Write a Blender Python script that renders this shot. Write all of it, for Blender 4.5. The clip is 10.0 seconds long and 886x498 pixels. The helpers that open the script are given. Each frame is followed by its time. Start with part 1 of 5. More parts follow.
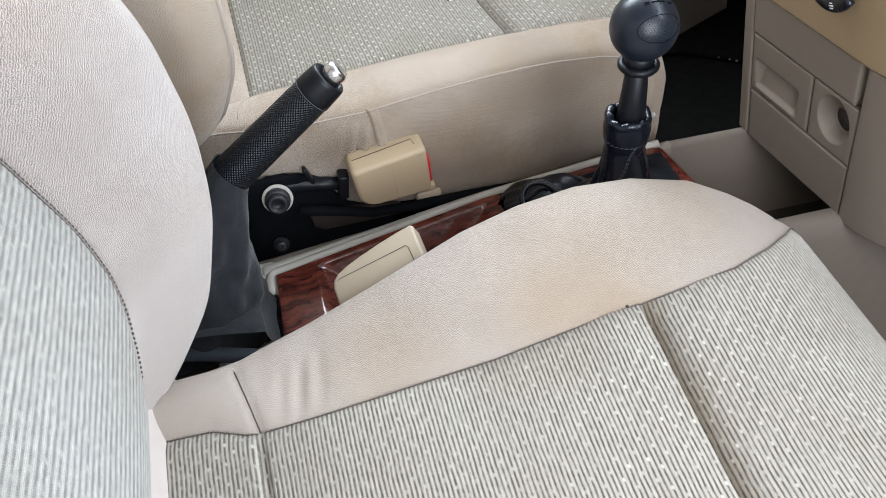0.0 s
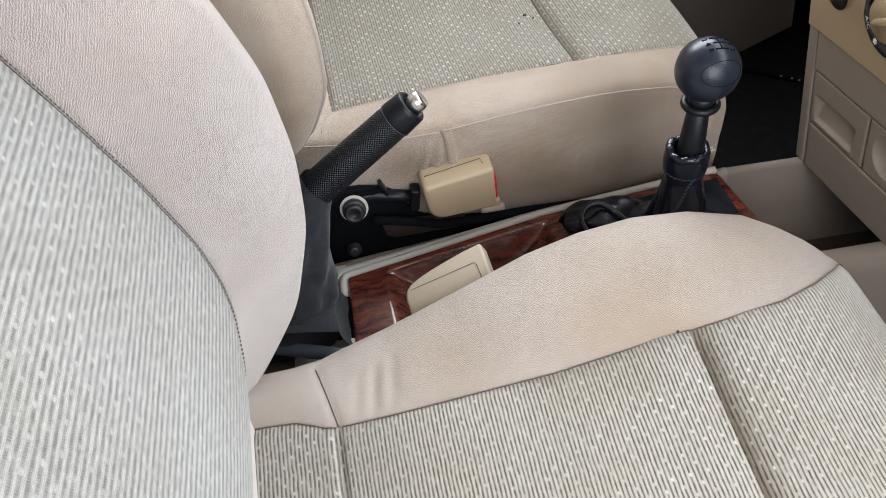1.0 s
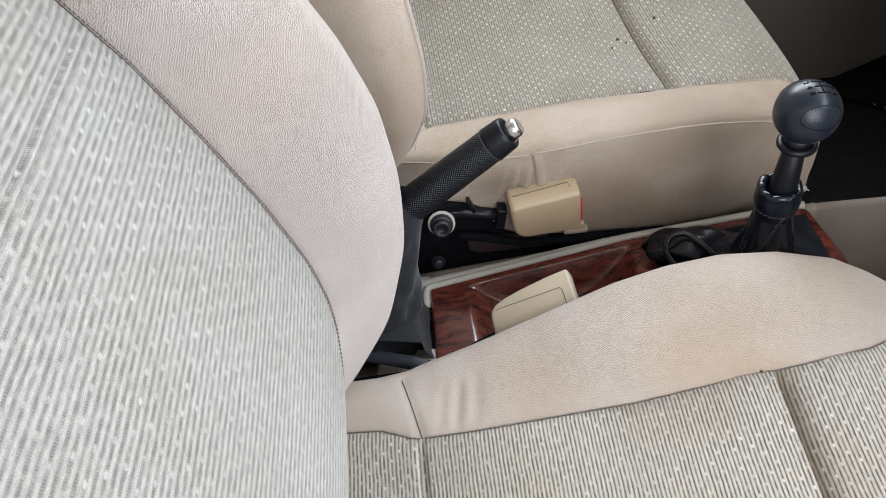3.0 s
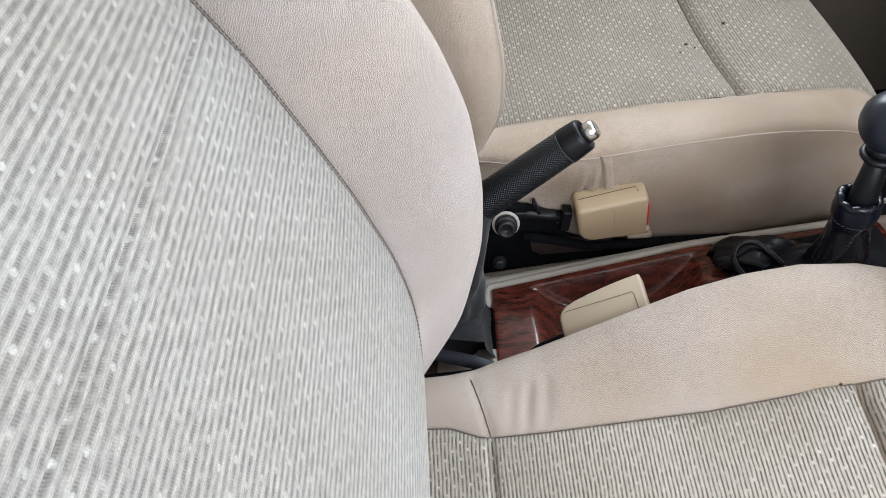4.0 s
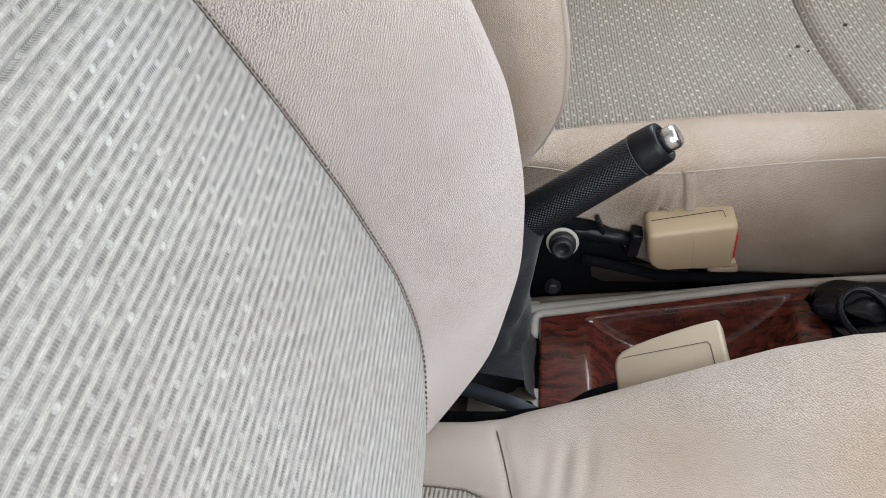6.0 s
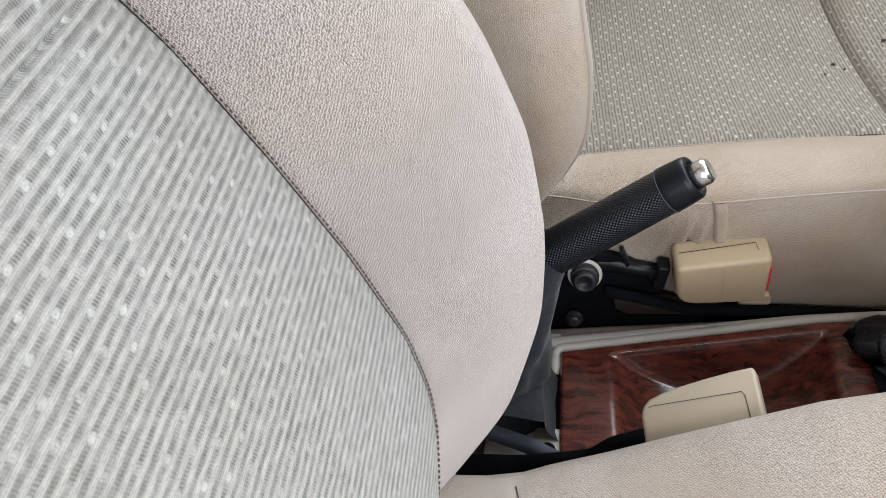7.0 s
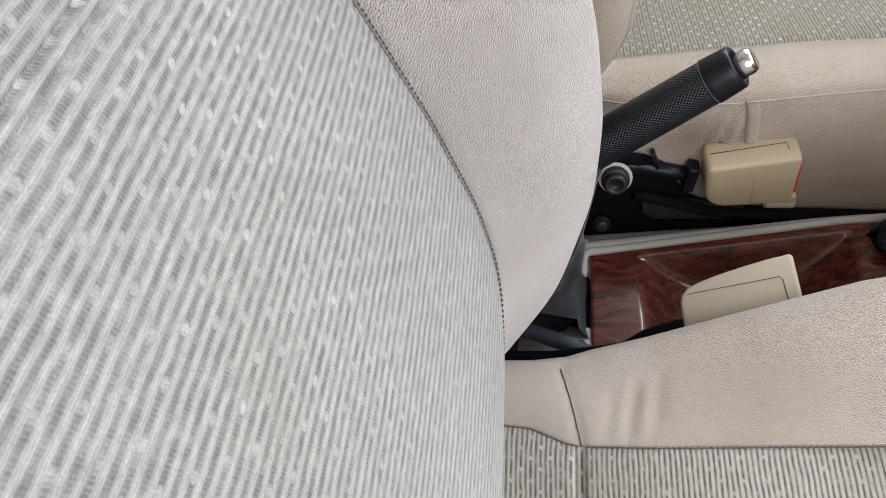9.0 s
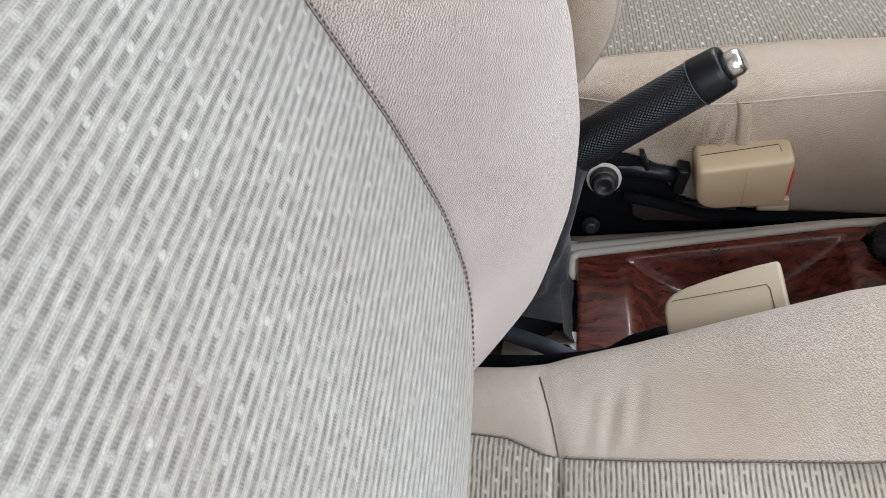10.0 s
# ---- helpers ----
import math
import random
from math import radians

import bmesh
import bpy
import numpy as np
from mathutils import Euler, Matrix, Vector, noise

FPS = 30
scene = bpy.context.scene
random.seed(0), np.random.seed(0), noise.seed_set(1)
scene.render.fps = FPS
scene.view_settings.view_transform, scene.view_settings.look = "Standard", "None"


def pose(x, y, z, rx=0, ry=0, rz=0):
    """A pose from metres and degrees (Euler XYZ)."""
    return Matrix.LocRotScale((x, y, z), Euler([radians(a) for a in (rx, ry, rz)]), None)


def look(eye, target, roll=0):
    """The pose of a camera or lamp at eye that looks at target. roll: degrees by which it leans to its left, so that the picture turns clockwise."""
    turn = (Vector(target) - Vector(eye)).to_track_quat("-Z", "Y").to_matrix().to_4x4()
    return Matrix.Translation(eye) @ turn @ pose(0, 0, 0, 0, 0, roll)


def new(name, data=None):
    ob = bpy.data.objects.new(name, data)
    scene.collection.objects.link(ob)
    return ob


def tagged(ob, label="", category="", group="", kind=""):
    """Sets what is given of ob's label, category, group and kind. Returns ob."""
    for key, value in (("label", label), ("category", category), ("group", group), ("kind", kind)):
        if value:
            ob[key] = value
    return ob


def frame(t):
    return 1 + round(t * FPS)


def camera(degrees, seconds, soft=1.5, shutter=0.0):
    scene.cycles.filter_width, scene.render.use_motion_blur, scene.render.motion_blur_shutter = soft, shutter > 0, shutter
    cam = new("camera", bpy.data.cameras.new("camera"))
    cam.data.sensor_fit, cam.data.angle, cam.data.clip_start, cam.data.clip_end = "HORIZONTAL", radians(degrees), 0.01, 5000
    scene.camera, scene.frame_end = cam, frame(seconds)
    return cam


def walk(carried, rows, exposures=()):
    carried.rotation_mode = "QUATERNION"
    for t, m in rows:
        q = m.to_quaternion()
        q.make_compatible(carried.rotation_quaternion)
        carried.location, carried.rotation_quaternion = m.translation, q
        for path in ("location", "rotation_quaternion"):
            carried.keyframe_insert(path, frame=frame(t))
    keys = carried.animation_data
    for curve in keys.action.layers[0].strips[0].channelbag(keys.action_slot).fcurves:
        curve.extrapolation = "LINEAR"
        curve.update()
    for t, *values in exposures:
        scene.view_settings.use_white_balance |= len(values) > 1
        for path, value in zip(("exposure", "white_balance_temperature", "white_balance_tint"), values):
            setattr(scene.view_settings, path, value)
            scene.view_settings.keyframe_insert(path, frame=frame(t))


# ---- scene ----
cam = camera(60.02, 10.0, soft=0.9)
PATH = [
    (0, (0.1140, 0.1391, 0.7617), (0.2421, 0.8049, 0.0266), -4.86),
    (0.5, (0.1049, 0.1213, 0.7948), (0.1986, 0.7868, 0.0543), -5.50),
    (1, (0.0978, 0.1250, 0.8133), (0.1634, 0.7936, 0.0726), -5.98),
    (1.5, (0.0952, 0.1246, 0.8261), (0.1383, 0.7959, 0.0861), -6.37),
    (2, (0.1000, 0.1260, 0.8299), (0.1212, 0.7994, 0.0909), -6.85),
    (2.5, (0.1075, 0.1273, 0.8281), (0.1105, 0.8025, 0.0905), -7.20),
    (3, (0.0778, 0.1268, 0.8430), (0.0643, 0.8035, 0.1068), -7.46),
    (3.2, (0.0632, 0.1246, 0.8442), (0.0430, 0.8014, 0.1083), -7.49),
    (4.5, (0.0408, 0.1293, 0.8459), (-0.0288, 0.8101, 0.1166), -7.87),
    (5, (0.0413, 0.1390, 0.8065), (-0.0510, 0.8201, 0.0802), -8.05),
    (5.5, (0.0567, 0.1984, 0.7795), (-0.0601, 0.8790, 0.0562), -8.17),
    (6, (0.0629, 0.2076, 0.7712), (-0.0819, 0.8869, 0.0518), -8.69),
    (6.2, (0.0660, 0.2212, 0.7703), (-0.0888, 0.9011, 0.0536), -9.10),
    (7.3, (0.0606, 0.2490, 0.7642), (-0.1108, 0.9253, 0.0478), -10.34),
    (7.5, (0.0606, 0.2514, 0.7599), (-0.1067, 0.9219, 0.0371), -9.95),
    (8, (0.0606, 0.2407, 0.7629), (-0.0945, 0.9049, 0.0316), -9.97),
    (8.5, (0.0485, 0.2287, 0.7530), (-0.0984, 0.8714, 0.0011), -9.87),
    (9, (0.0271, 0.2099, 0.7550), (-0.1275, 0.8377, -0.0079), -10.32),
    (9.5, (0.0401, 0.2194, 0.7490), (-0.1184, 0.8403, -0.0187), -10.25),
    (10, (0.0422, 0.2254, 0.7480), (-0.1197, 0.8441, -0.0207), -10.47),
]
LIGHTNESS = [(0, 0.20, 6150, 8), (0.4, 0.13, 6380, 9.5), (1, 0.06, 6400, 10), (3, 0.03, 6400, 10), (4.5, -0.10, 6410, 10), (5, -0.18, 6410, 10), (5.5, -0.10, 6410, 10), (6.2, -0.09, 6410, 10), (7.5, -0.10, 6410, 10), (8, -0.09, 6420, 10), (9, -0.17, 6420, 10), (10, -0.14, 6420, 10)]
walk(cam, [(t, look(eye, target, roll)) for t, eye, target, roll in PATH], LIGHTNESS)

# ---- light ----
world = bpy.data.worlds.new("sky")
scene.world = world
world.use_nodes = True
wn = world.node_tree.nodes
sky = wn.new("ShaderNodeTexSky")
sky.sky_type = "NISHITA"
sky.sun_disc = False
sky.sun_elevation, sky.sun_rotation = radians(55), radians(200)
sky.air_density, sky.dust_density = 1.0, 4.0
wn["Background"].inputs["Strength"].default_value = 0.15
world.node_tree.links.new(sky.outputs["Color"], wn["Background"].inputs["Color"])


def area_lamp(name, eye, target, wide, high, power, colour):
    data = bpy.data.lights.new(name, "AREA")
    data.shape, data.size, data.size_y, data.energy, data.color = "RECTANGLE", wide, high, power, colour
    ob = new(name, data)
    ob.matrix_world = look(eye, target)
    return ob


area_lamp("windscreen_daylight", (0.98, 0.60, 1.02), (0.25, 0.55, 0.40), 1.25, 0.55, 17.5, (0.90, 0.955, 1.0))
area_lamp("open_door_daylight", (0.30, -0.55, 0.95), (0.25, 0.6, 0.3), 0.85, 0.8, 12.5, (0.93, 0.965, 1.0))
area_lamp("far_window_daylight", (0.36, 1.30, 0.90), (0.30, 0.4, 0.35), 0.68, 0.36, 11.0, (0.91, 0.955, 1.0))


# ---- materials ----
def mat(name, rough=0.6, metal=0.0):
    m = bpy.data.materials.new(name)
    m.use_nodes = True
    b = m.node_tree.nodes["Principled BSDF"]
    b.inputs["Roughness"].default_value, b.inputs["Metallic"].default_value = rough, metal
    return m, m.node_tree.nodes, m.node_tree.links, b


def node(nodes, kind, **values):
    n = nodes.new(kind)
    for k, v in values.items():
        n.inputs[k.replace("_", " ")].default_value = v
    return n


def math_node(nodes, links, op, a, b=None, c=None):
    n = nodes.new("ShaderNodeMath")
    n.operation = op
    for k, v in enumerate((a, b, c)):
        if v is None:
            continue
        if isinstance(v, (int, float)):
            n.inputs[k].default_value = v
        else:
            links.new(v, n.inputs[k])
    return n.outputs[0]


def ramp(nodes, links, value, low, high, stops):
    n = nodes.new("ShaderNodeValToRGB")
    n.color_ramp.elements[0].position, n.color_ramp.elements[0].color = low, (*stops[0], 1)
    n.color_ramp.elements[1].position, n.color_ramp.elements[1].color = high, (*stops[1], 1)
    links.new(value, n.inputs[0])
    return n.outputs[0]


def mix(nodes, links, fac, a, b, how="MIX"):
    n = nodes.new("ShaderNodeMix")
    n.data_type, n.blend_type = "RGBA", how
    for socket, v in ((n.inputs[0], fac), (n.inputs[6], a), (n.inputs[7], b)):
        if isinstance(v, tuple):
            socket.default_value = (*v, 1)
        elif isinstance(v, (int, float)):
            socket.default_value = v
        else:
            links.new(v, socket)
    return n.outputs[2]


def bump(nodes, links, bsdf, height, strength, distance, previous=None):
    n = nodes.new("ShaderNodeBump")
    n.inputs["Strength"].default_value, n.inputs["Distance"].default_value = strength, distance
    links.new(height, n.inputs["Height"])
    if previous is not None:
        links.new(previous, n.inputs["Normal"])
    links.new(n.outputs[0], bsdf.inputs["Normal"])
    return n.outputs[0]


def noise_of(nodes, links, coords, scale, detail=4.0, rough=0.55):
    n = node(nodes, "ShaderNodeTexNoise", Scale=scale, Detail=detail, Roughness=rough)
    links.new(coords, n.inputs["Vector"])
    return n.outputs["Fac"]


def stretched(nodes, links, coords, scale, turn=(0, 0, 0)):
    n = nodes.new("ShaderNodeMapping")
    n.inputs["Scale"].default_value, n.inputs["Rotation"].default_value = scale, turn
    links.new(coords, n.inputs["Vector"])
    return n.outputs[0]


KNIT_TURN = 0.70  # the slant of the knit's loops, in radians


def plain_fabric(name, colour, stain, smudges=(), soil=(0.16, 0.145, 0.13), contrast=1.0, fuzz=0.25):
    """Fine knitted seat cloth with a grainy weave, soft blotches and a little sheen."""
    m, nodes, links, b = mat(name, 0.92)
    at = nodes.new("ShaderNodeTexCoord").outputs["Object"]
    blot = noise_of(nodes, links, at, 9.0, 5.0, 0.6)
    tint = noise_of(nodes, links, at, 26.0, 3.0)
    c = mix(nodes, links, ramp(nodes, links, blot, 0.42, 0.66, ((0, 0, 0), (1, 1, 1))), colour, stain)
    c = mix(nodes, links, math_node(nodes, links, "MULTIPLY", tint, 0.25), c, tuple(0.82 * v for v in colour))
    for place, size, strength in smudges:
        off = nodes.new("ShaderNodeVectorMath")
        off.operation = "DISTANCE"
        links.new(stretched(nodes, links, at, (1, 1, 1.6)), off.inputs[0])
        off.inputs[1].default_value = (place[0], place[1], place[2] * 1.6)
        rim = math_node(nodes, links, "ADD", math_node(nodes, links, "DIVIDE", off.outputs["Value"], size), math_node(nodes, links, "MULTIPLY", math_node(nodes, links, "SUBTRACT", blot, 0.5), 1.2))
        c = mix(nodes, links, ramp(nodes, links, rim, 0.25, 1.0, ((strength,) * 3, (0, 0, 0))), c, soil)
    # short slanted loops of the knit, with dark pits between them; UV is in metres
    uv = nodes.new("ShaderNodeUVMap").outputs[0]
    axes = nodes.new("ShaderNodeSeparateXYZ")
    links.new(stretched(nodes, links, uv, (1, 1, 1), (0, 0, KNIT_TURN)), axes.inputs[0])

    def rows_of(across, lean, period, seed):
        """Wavering rows of loops, from -1 to 1."""
        place = math_node(nodes, links, "ADD", across, math_node(nodes, links, "MULTIPLY", axes.outputs[0], lean))
        stray = noise_of(nodes, links, stretched(nodes, links, uv, (640 + seed, 640 - seed, 1), (0, 0, seed)), 1.0, 2.0, 0.6)
        return math_node(nodes, links, "SINE", math_node(nodes, links, "ADD", math_node(nodes, links, "MULTIPLY", place, 2 * math.pi / period), math_node(nodes, links, "MULTIPLY", stray, 17.0)))

    grain = noise_of(nodes, links, stretched(nodes, links, uv, (1700, 1700, 1)), 1.0, 1.0, 0.6)
    loops = math_node(nodes, links, "ADD", math_node(nodes, links, "MULTIPLY", rows_of(axes.outputs[1], 0.0, 0.00102, 0.3), 0.38), math_node(nodes, links, "MULTIPLY", rows_of(axes.outputs[1], -1.3, 0.00150, 1.1), 0.34))
    pits = math_node(nodes, links, "ADD", math_node(nodes, links, "ADD", loops, 0.5), math_node(nodes, links, "MULTIPLY", math_node(nodes, links, "SUBTRACT", grain, 0.5), 0.5))
    dark = ramp(nodes, links, pits, 0.12, 0.88, (tuple(1.065 - contrast * (1.065 - q) for q in (0.47, 0.45, 0.44)), (1.065 + 0.595 * contrast,) * 3))
    c = mix(nodes, links, 1.0, c, dark, "MULTIPLY")
    links.new(c, b.inputs["Base Color"])
    b.inputs["Sheen Weight"].default_value, b.inputs["Sheen Roughness"].default_value = fuzz, 0.45
    b.inputs["Sheen Tint"].default_value = (1.0, 0.90, 0.84, 1)
    b.inputs["Specular IOR Level"].default_value = 0.2
    first = bump(nodes, links, b, pits, 0.5 * contrast, 0.0006)
    bump(nodes, links, b, blot, 0.25, 0.004, first)
    return m


BACK_PITCH, CUSHION_PITCH = 0.0038, 0.0029
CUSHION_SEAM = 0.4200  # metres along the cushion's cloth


def ribbed_fabric(name, rib, groove, dot, width, shown, patchy, bright, pitch, ticks, darkened=None, spot=(8.0, 3.3), mottle=0.14, rubbed=None):
    """Ribbed seat cloth: pale ribs, dark woven furrows and rows of small light flecks. UV is in metres."""
    m, nodes, links, b = mat(name, 0.9)
    uv = nodes.new("ShaderNodeUVMap").outputs[0]
    at = nodes.new("ShaderNodeTexCoord").outputs["Object"]
    split = nodes.new("ShaderNodeSeparateXYZ")
    links.new(uv, split.inputs[0])
    u, v = split.outputs[0], split.outputs[1]
    wob = math_node(nodes, links, "MULTIPLY", noise_of(nodes, links, at, 45.0, 3.0), 0.0016)
    r = math_node(nodes, links, "DIVIDE", math_node(nodes, links, "ADD", u, wob), pitch)
    row = math_node(nodes, links, "FLOOR", math_node(nodes, links, "ADD", r, 0.5))
    f = math_node(nodes, links, "FRACT", r)
    edge = math_node(nodes, links, "ABSOLUTE", math_node(nodes, links, "SUBTRACT", f, 0.5))
    yarn = noise_of(nodes, links, stretched(nodes, links, uv, (900, 1500, 1)), 1.0, 2.0, 0.7)
    furrow = ramp(nodes, links, math_node(nodes, links, "ADD", edge, math_node(nodes, links, "MULTIPLY", math_node(nodes, links, "SUBTRACT", yarn, 0.5), 0.45)), width, width + 0.20, ((0, 0, 0), (1, 1, 1)))
    # furrows come and go along their length
    lane = nodes.new("ShaderNodeCombineXYZ")
    links.new(math_node(nodes, links, "MULTIPLY", row, 3.71), lane.inputs[0])
    links.new(math_node(nodes, links, "MULTIPLY", v, 135.0), lane.inputs[1])
    gap = math_node(nodes, links, "ADD", math_node(nodes, links, "MULTIPLY", noise_of(nodes, links, lane.outputs[0], 1.0, 2.0, 0.6), 0.7), math_node(nodes, links, "MULTIPLY", noise_of(nodes, links, stretched(nodes, links, uv, (330, 95, 1)), 1.0, 3.0, 0.6), 0.3))
    furrow = math_node(nodes, links, "MULTIPLY", furrow, ramp(nodes, links, gap, 0.40, 0.56, ((1 - patchy,) * 3, (1, 1, 1))))
    pair = math_node(nodes, links, "ADD", math_node(nodes, links, "DIVIDE", row, 2.0), 0.25)
    on = math_node(nodes, links, "LESS_THAN", math_node(nodes, links, "FRACT", pair), 0.5)
    # cross threads tick through the furrows, most of all through the flecked ones
    step = nodes.new("ShaderNodeTexWhiteNoise")
    step.noise_dimensions = "1D"
    links.new(row, step.inputs["W"])
    beat = math_node(nodes, links, "ADD", math_node(nodes, links, "MULTIPLY", v, 2 * math.pi / 0.00112), math_node(nodes, links, "MULTIPLY", step.outputs["Value"], 6.28))
    beat = math_node(nodes, links, "ADD", beat, math_node(nodes, links, "MULTIPLY", noise_of(nodes, links, stretched(nodes, links, uv, (90, 210, 1)), 1.0, 3.0, 0.7), 3.0))
    beat = math_node(nodes, links, "ADD", beat, math_node(nodes, links, "MULTIPLY", math_node(nodes, links, "SUBTRACT", r, row), -4.5))
    tick = math_node(nodes, links, "SINE", beat)
    speck = ramp(nodes, links, math_node(nodes, links, "MULTIPLY_ADD", tick, 0.5, 0.5), 0.25, 0.85, ((1 - ticks,) * 3, (1 + 1.05 * ticks,) * 3))
    calm = ramp(nodes, links, noise_of(nodes, links, stretched(nodes, links, uv, (160, 120, 1)), 1.0, 3.0, 0.7), 0.36, 0.58, ((0.5, 0.5, 0.5), (1, 1, 1)))
    calm = math_node(nodes, links, "MULTIPLY", calm, math_node(nodes, links, "MULTIPLY_ADD", on, 0.40, 0.60))
    if rubbed:
        # the cross threads are rubbed flat towards the middle of the seat
        flat = ramp(nodes, links, math_node(nodes, links, "ADD", v, math_node(nodes, links, "MULTIPLY", noise_of(nodes, links, at, 40.0, 3.0), 0.05)), rubbed[0], rubbed[1], ((0.30, 0.30, 0.30), (1, 1, 1)))
        calm = math_node(nodes, links, "MULTIPLY", calm, flat)
    strand = math_node(nodes, links, "SINE", math_node(nodes, links, "MULTIPLY", r, 2 * math.pi * 5))
    rib = mix(nodes, links, math_node(nodes, links, "MULTIPLY_ADD", strand, 0.5, 0.5), tuple(0.90 * q for q in rib), tuple(1.05 * q for q in rib))
    c = mix(nodes, links, furrow, rib, mix(nodes, links, 1.0, groove, mix(nodes, links, calm, (1.0, 1.0, 1.0), speck), "MULTIPLY"))
    # flecks on every other rib, staggered from row to row
    shift = math_node(nodes, links, "MULTIPLY", math_node(nodes, links, "FLOOR", pair), 0.5)
    dv = math_node(nodes, links, "FRACT", math_node(nodes, links, "ADD", math_node(nodes, links, "DIVIDE", v, 0.0130), shift))
    along = math_node(nodes, links, "POWER", math_node(nodes, links, "MULTIPLY", math_node(nodes, links, "SUBTRACT", dv, 0.5), spot[0]), 2.0)
    across = math_node(nodes, links, "POWER", math_node(nodes, links, "MULTIPLY", math_node(nodes, links, "SUBTRACT", 0.5, edge), spot[1]), 2.0)
    far_off = math_node(nodes, links, "ADD", math_node(nodes, links, "ADD", along, across), math_node(nodes, links, "MULTIPLY", math_node(nodes, links, "SUBTRACT", yarn, 0.5), 0.9))
    fleck = math_node(nodes, links, "MULTIPLY", on, ramp(nodes, links, far_off, 0.25, 1.0, ((1, 1, 1), (0, 0, 0))))
    fade = ramp(nodes, links, noise_of(nodes, links, at, 60.0, 3.0), 0.36, 0.62, ((0.12 * bright,) * 3, (bright,) * 3))
    wear = nodes.new("ShaderNodeValToRGB")
    for k, (place, value) in enumerate(shown):
        e = wear.color_ramp.elements[k] if k < 2 else wear.color_ramp.elements.new(place)
        e.position, e.color = place, (value, value, value, 1)
    links.new(u, wear.inputs[0])
    fade = math_node(nodes, links, "MULTIPLY", fade, wear.outputs[0])
    c = mix(nodes, links, math_node(nodes, links, "MULTIPLY", fleck, fade), c, dot)
    blot = noise_of(nodes, links, at, 11.0, 5.0, 0.6)
    c = mix(nodes, links, 1.0, c, ramp(nodes, links, blot, 0.35, 0.7, ((1, 1, 1), (0.88, 0.855, 0.81))), "MULTIPLY")
    heather = noise_of(nodes, links, stretched(nodes, links, uv, (420, 130, 1)), 1.0, 3.0, 0.75)
    c = mix(nodes, links, 1.0, c, ramp(nodes, links, heather, 0.34, 0.66, ((1 - mottle, 1 - mottle, 1 - 0.9 * mottle), (1 + 0.85 * mottle, 1 + 0.85 * mottle, 1 + 0.8 * mottle))), "MULTIPLY")
    if darkened:
        # brown dirt in the cross seam, with the valley's shade painted in
        dirt_shade = math_node(nodes, links, "ADD", u, math_node(nodes, links, "MULTIPLY", math_node(nodes, links, "SUBTRACT", noise_of(nodes, links, at, 70.0, 4.0), 0.5), 0.006))
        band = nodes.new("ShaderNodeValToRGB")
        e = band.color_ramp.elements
        e[0].position, e[0].color, e[1].position, e[1].color = darkened - 0.0015, (0, 0, 0, 1), darkened + 0.0005, (0.95, 0.95, 0.95, 1)
        last = e.new(darkened + 0.020)
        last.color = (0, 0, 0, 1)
        links.new(dirt_shade, band.inputs[0])
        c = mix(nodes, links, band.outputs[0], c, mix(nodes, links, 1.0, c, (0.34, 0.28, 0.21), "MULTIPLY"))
    c = mix(nodes, links, 1.0, c, ramp(nodes, links, yarn, 0.3, 0.7, ((0.82, 0.82, 0.82), (1.08, 1.08, 1.08))), "MULTIPLY")
    links.new(c, b.inputs["Base Color"])
    b.inputs["Sheen Weight"].default_value = 0.2
    b.inputs["Specular IOR Level"].default_value = 0.2
    first = bump(nodes, links, b, yarn, 0.6, 0.0006)
    laid = math_node(nodes, links, "SUBTRACT", math_node(nodes, links, "MULTIPLY", fleck, 0.45), math_node(nodes, links, "MULTIPLY", furrow, math_node(nodes, links, "MULTIPLY_ADD", tick, -0.25, 0.75)))
    bump(nodes, links, b, laid, 0.7, 0.0007, first)
    return m


def plastic(name, colour, rough=0.5, grain=1400.0, depth=0.00012, spread=0.10):
    m, nodes, links, b = mat(name, rough)
    at = nodes.new("ShaderNodeTexCoord").outputs["Object"]
    blot = noise_of(nodes, links, at, 18.0, 5.0)
    c = mix(nodes, links, math_node(nodes, links, "MULTIPLY", blot, 2 * spread), colour, tuple(v * 0.6 for v in colour))
    links.new(c, b.inputs["Base Color"])
    links.new(ramp(nodes, links, noise_of(nodes, links, at, 60.0, 4.0), 0.3, 0.7, ((rough * 0.85,) * 3, (min(1, rough * 1.2),) * 3)), b.inputs["Roughness"])
    bump(nodes, links, b, noise_of(nodes, links, at, grain, 2.0), 0.5, depth)
    return m


def leather(name, colour, rough):
    m, nodes, links, b = mat(name, rough)
    at = nodes.new("ShaderNodeTexCoord").outputs["Object"]
    b.inputs["Specular IOR Level"].default_value = 0.36
    cells = node(nodes, "ShaderNodeTexVoronoi", Scale=900.0)
    links.new(at, cells.inputs["Vector"])
    blot = noise_of(nodes, links, at, 35.0, 5.0, 0.65)
    c = mix(nodes, links, blot, tuple(v * 0.7 for v in colour), tuple(v * 1.5 for v in colour))
    links.new(c, b.inputs["Base Color"])
    links.new(ramp(nodes, links, blot, 0.3, 0.7, ((rough * 0.8,) * 3, (min(1, rough * 1.3),) * 3)), b.inputs["Roughness"])
    first = bump(nodes, links, b, cells.outputs["Distance"], 0.35, 0.0004)
    bump(nodes, links, b, blot, 0.3, 0.003, first)
    return m


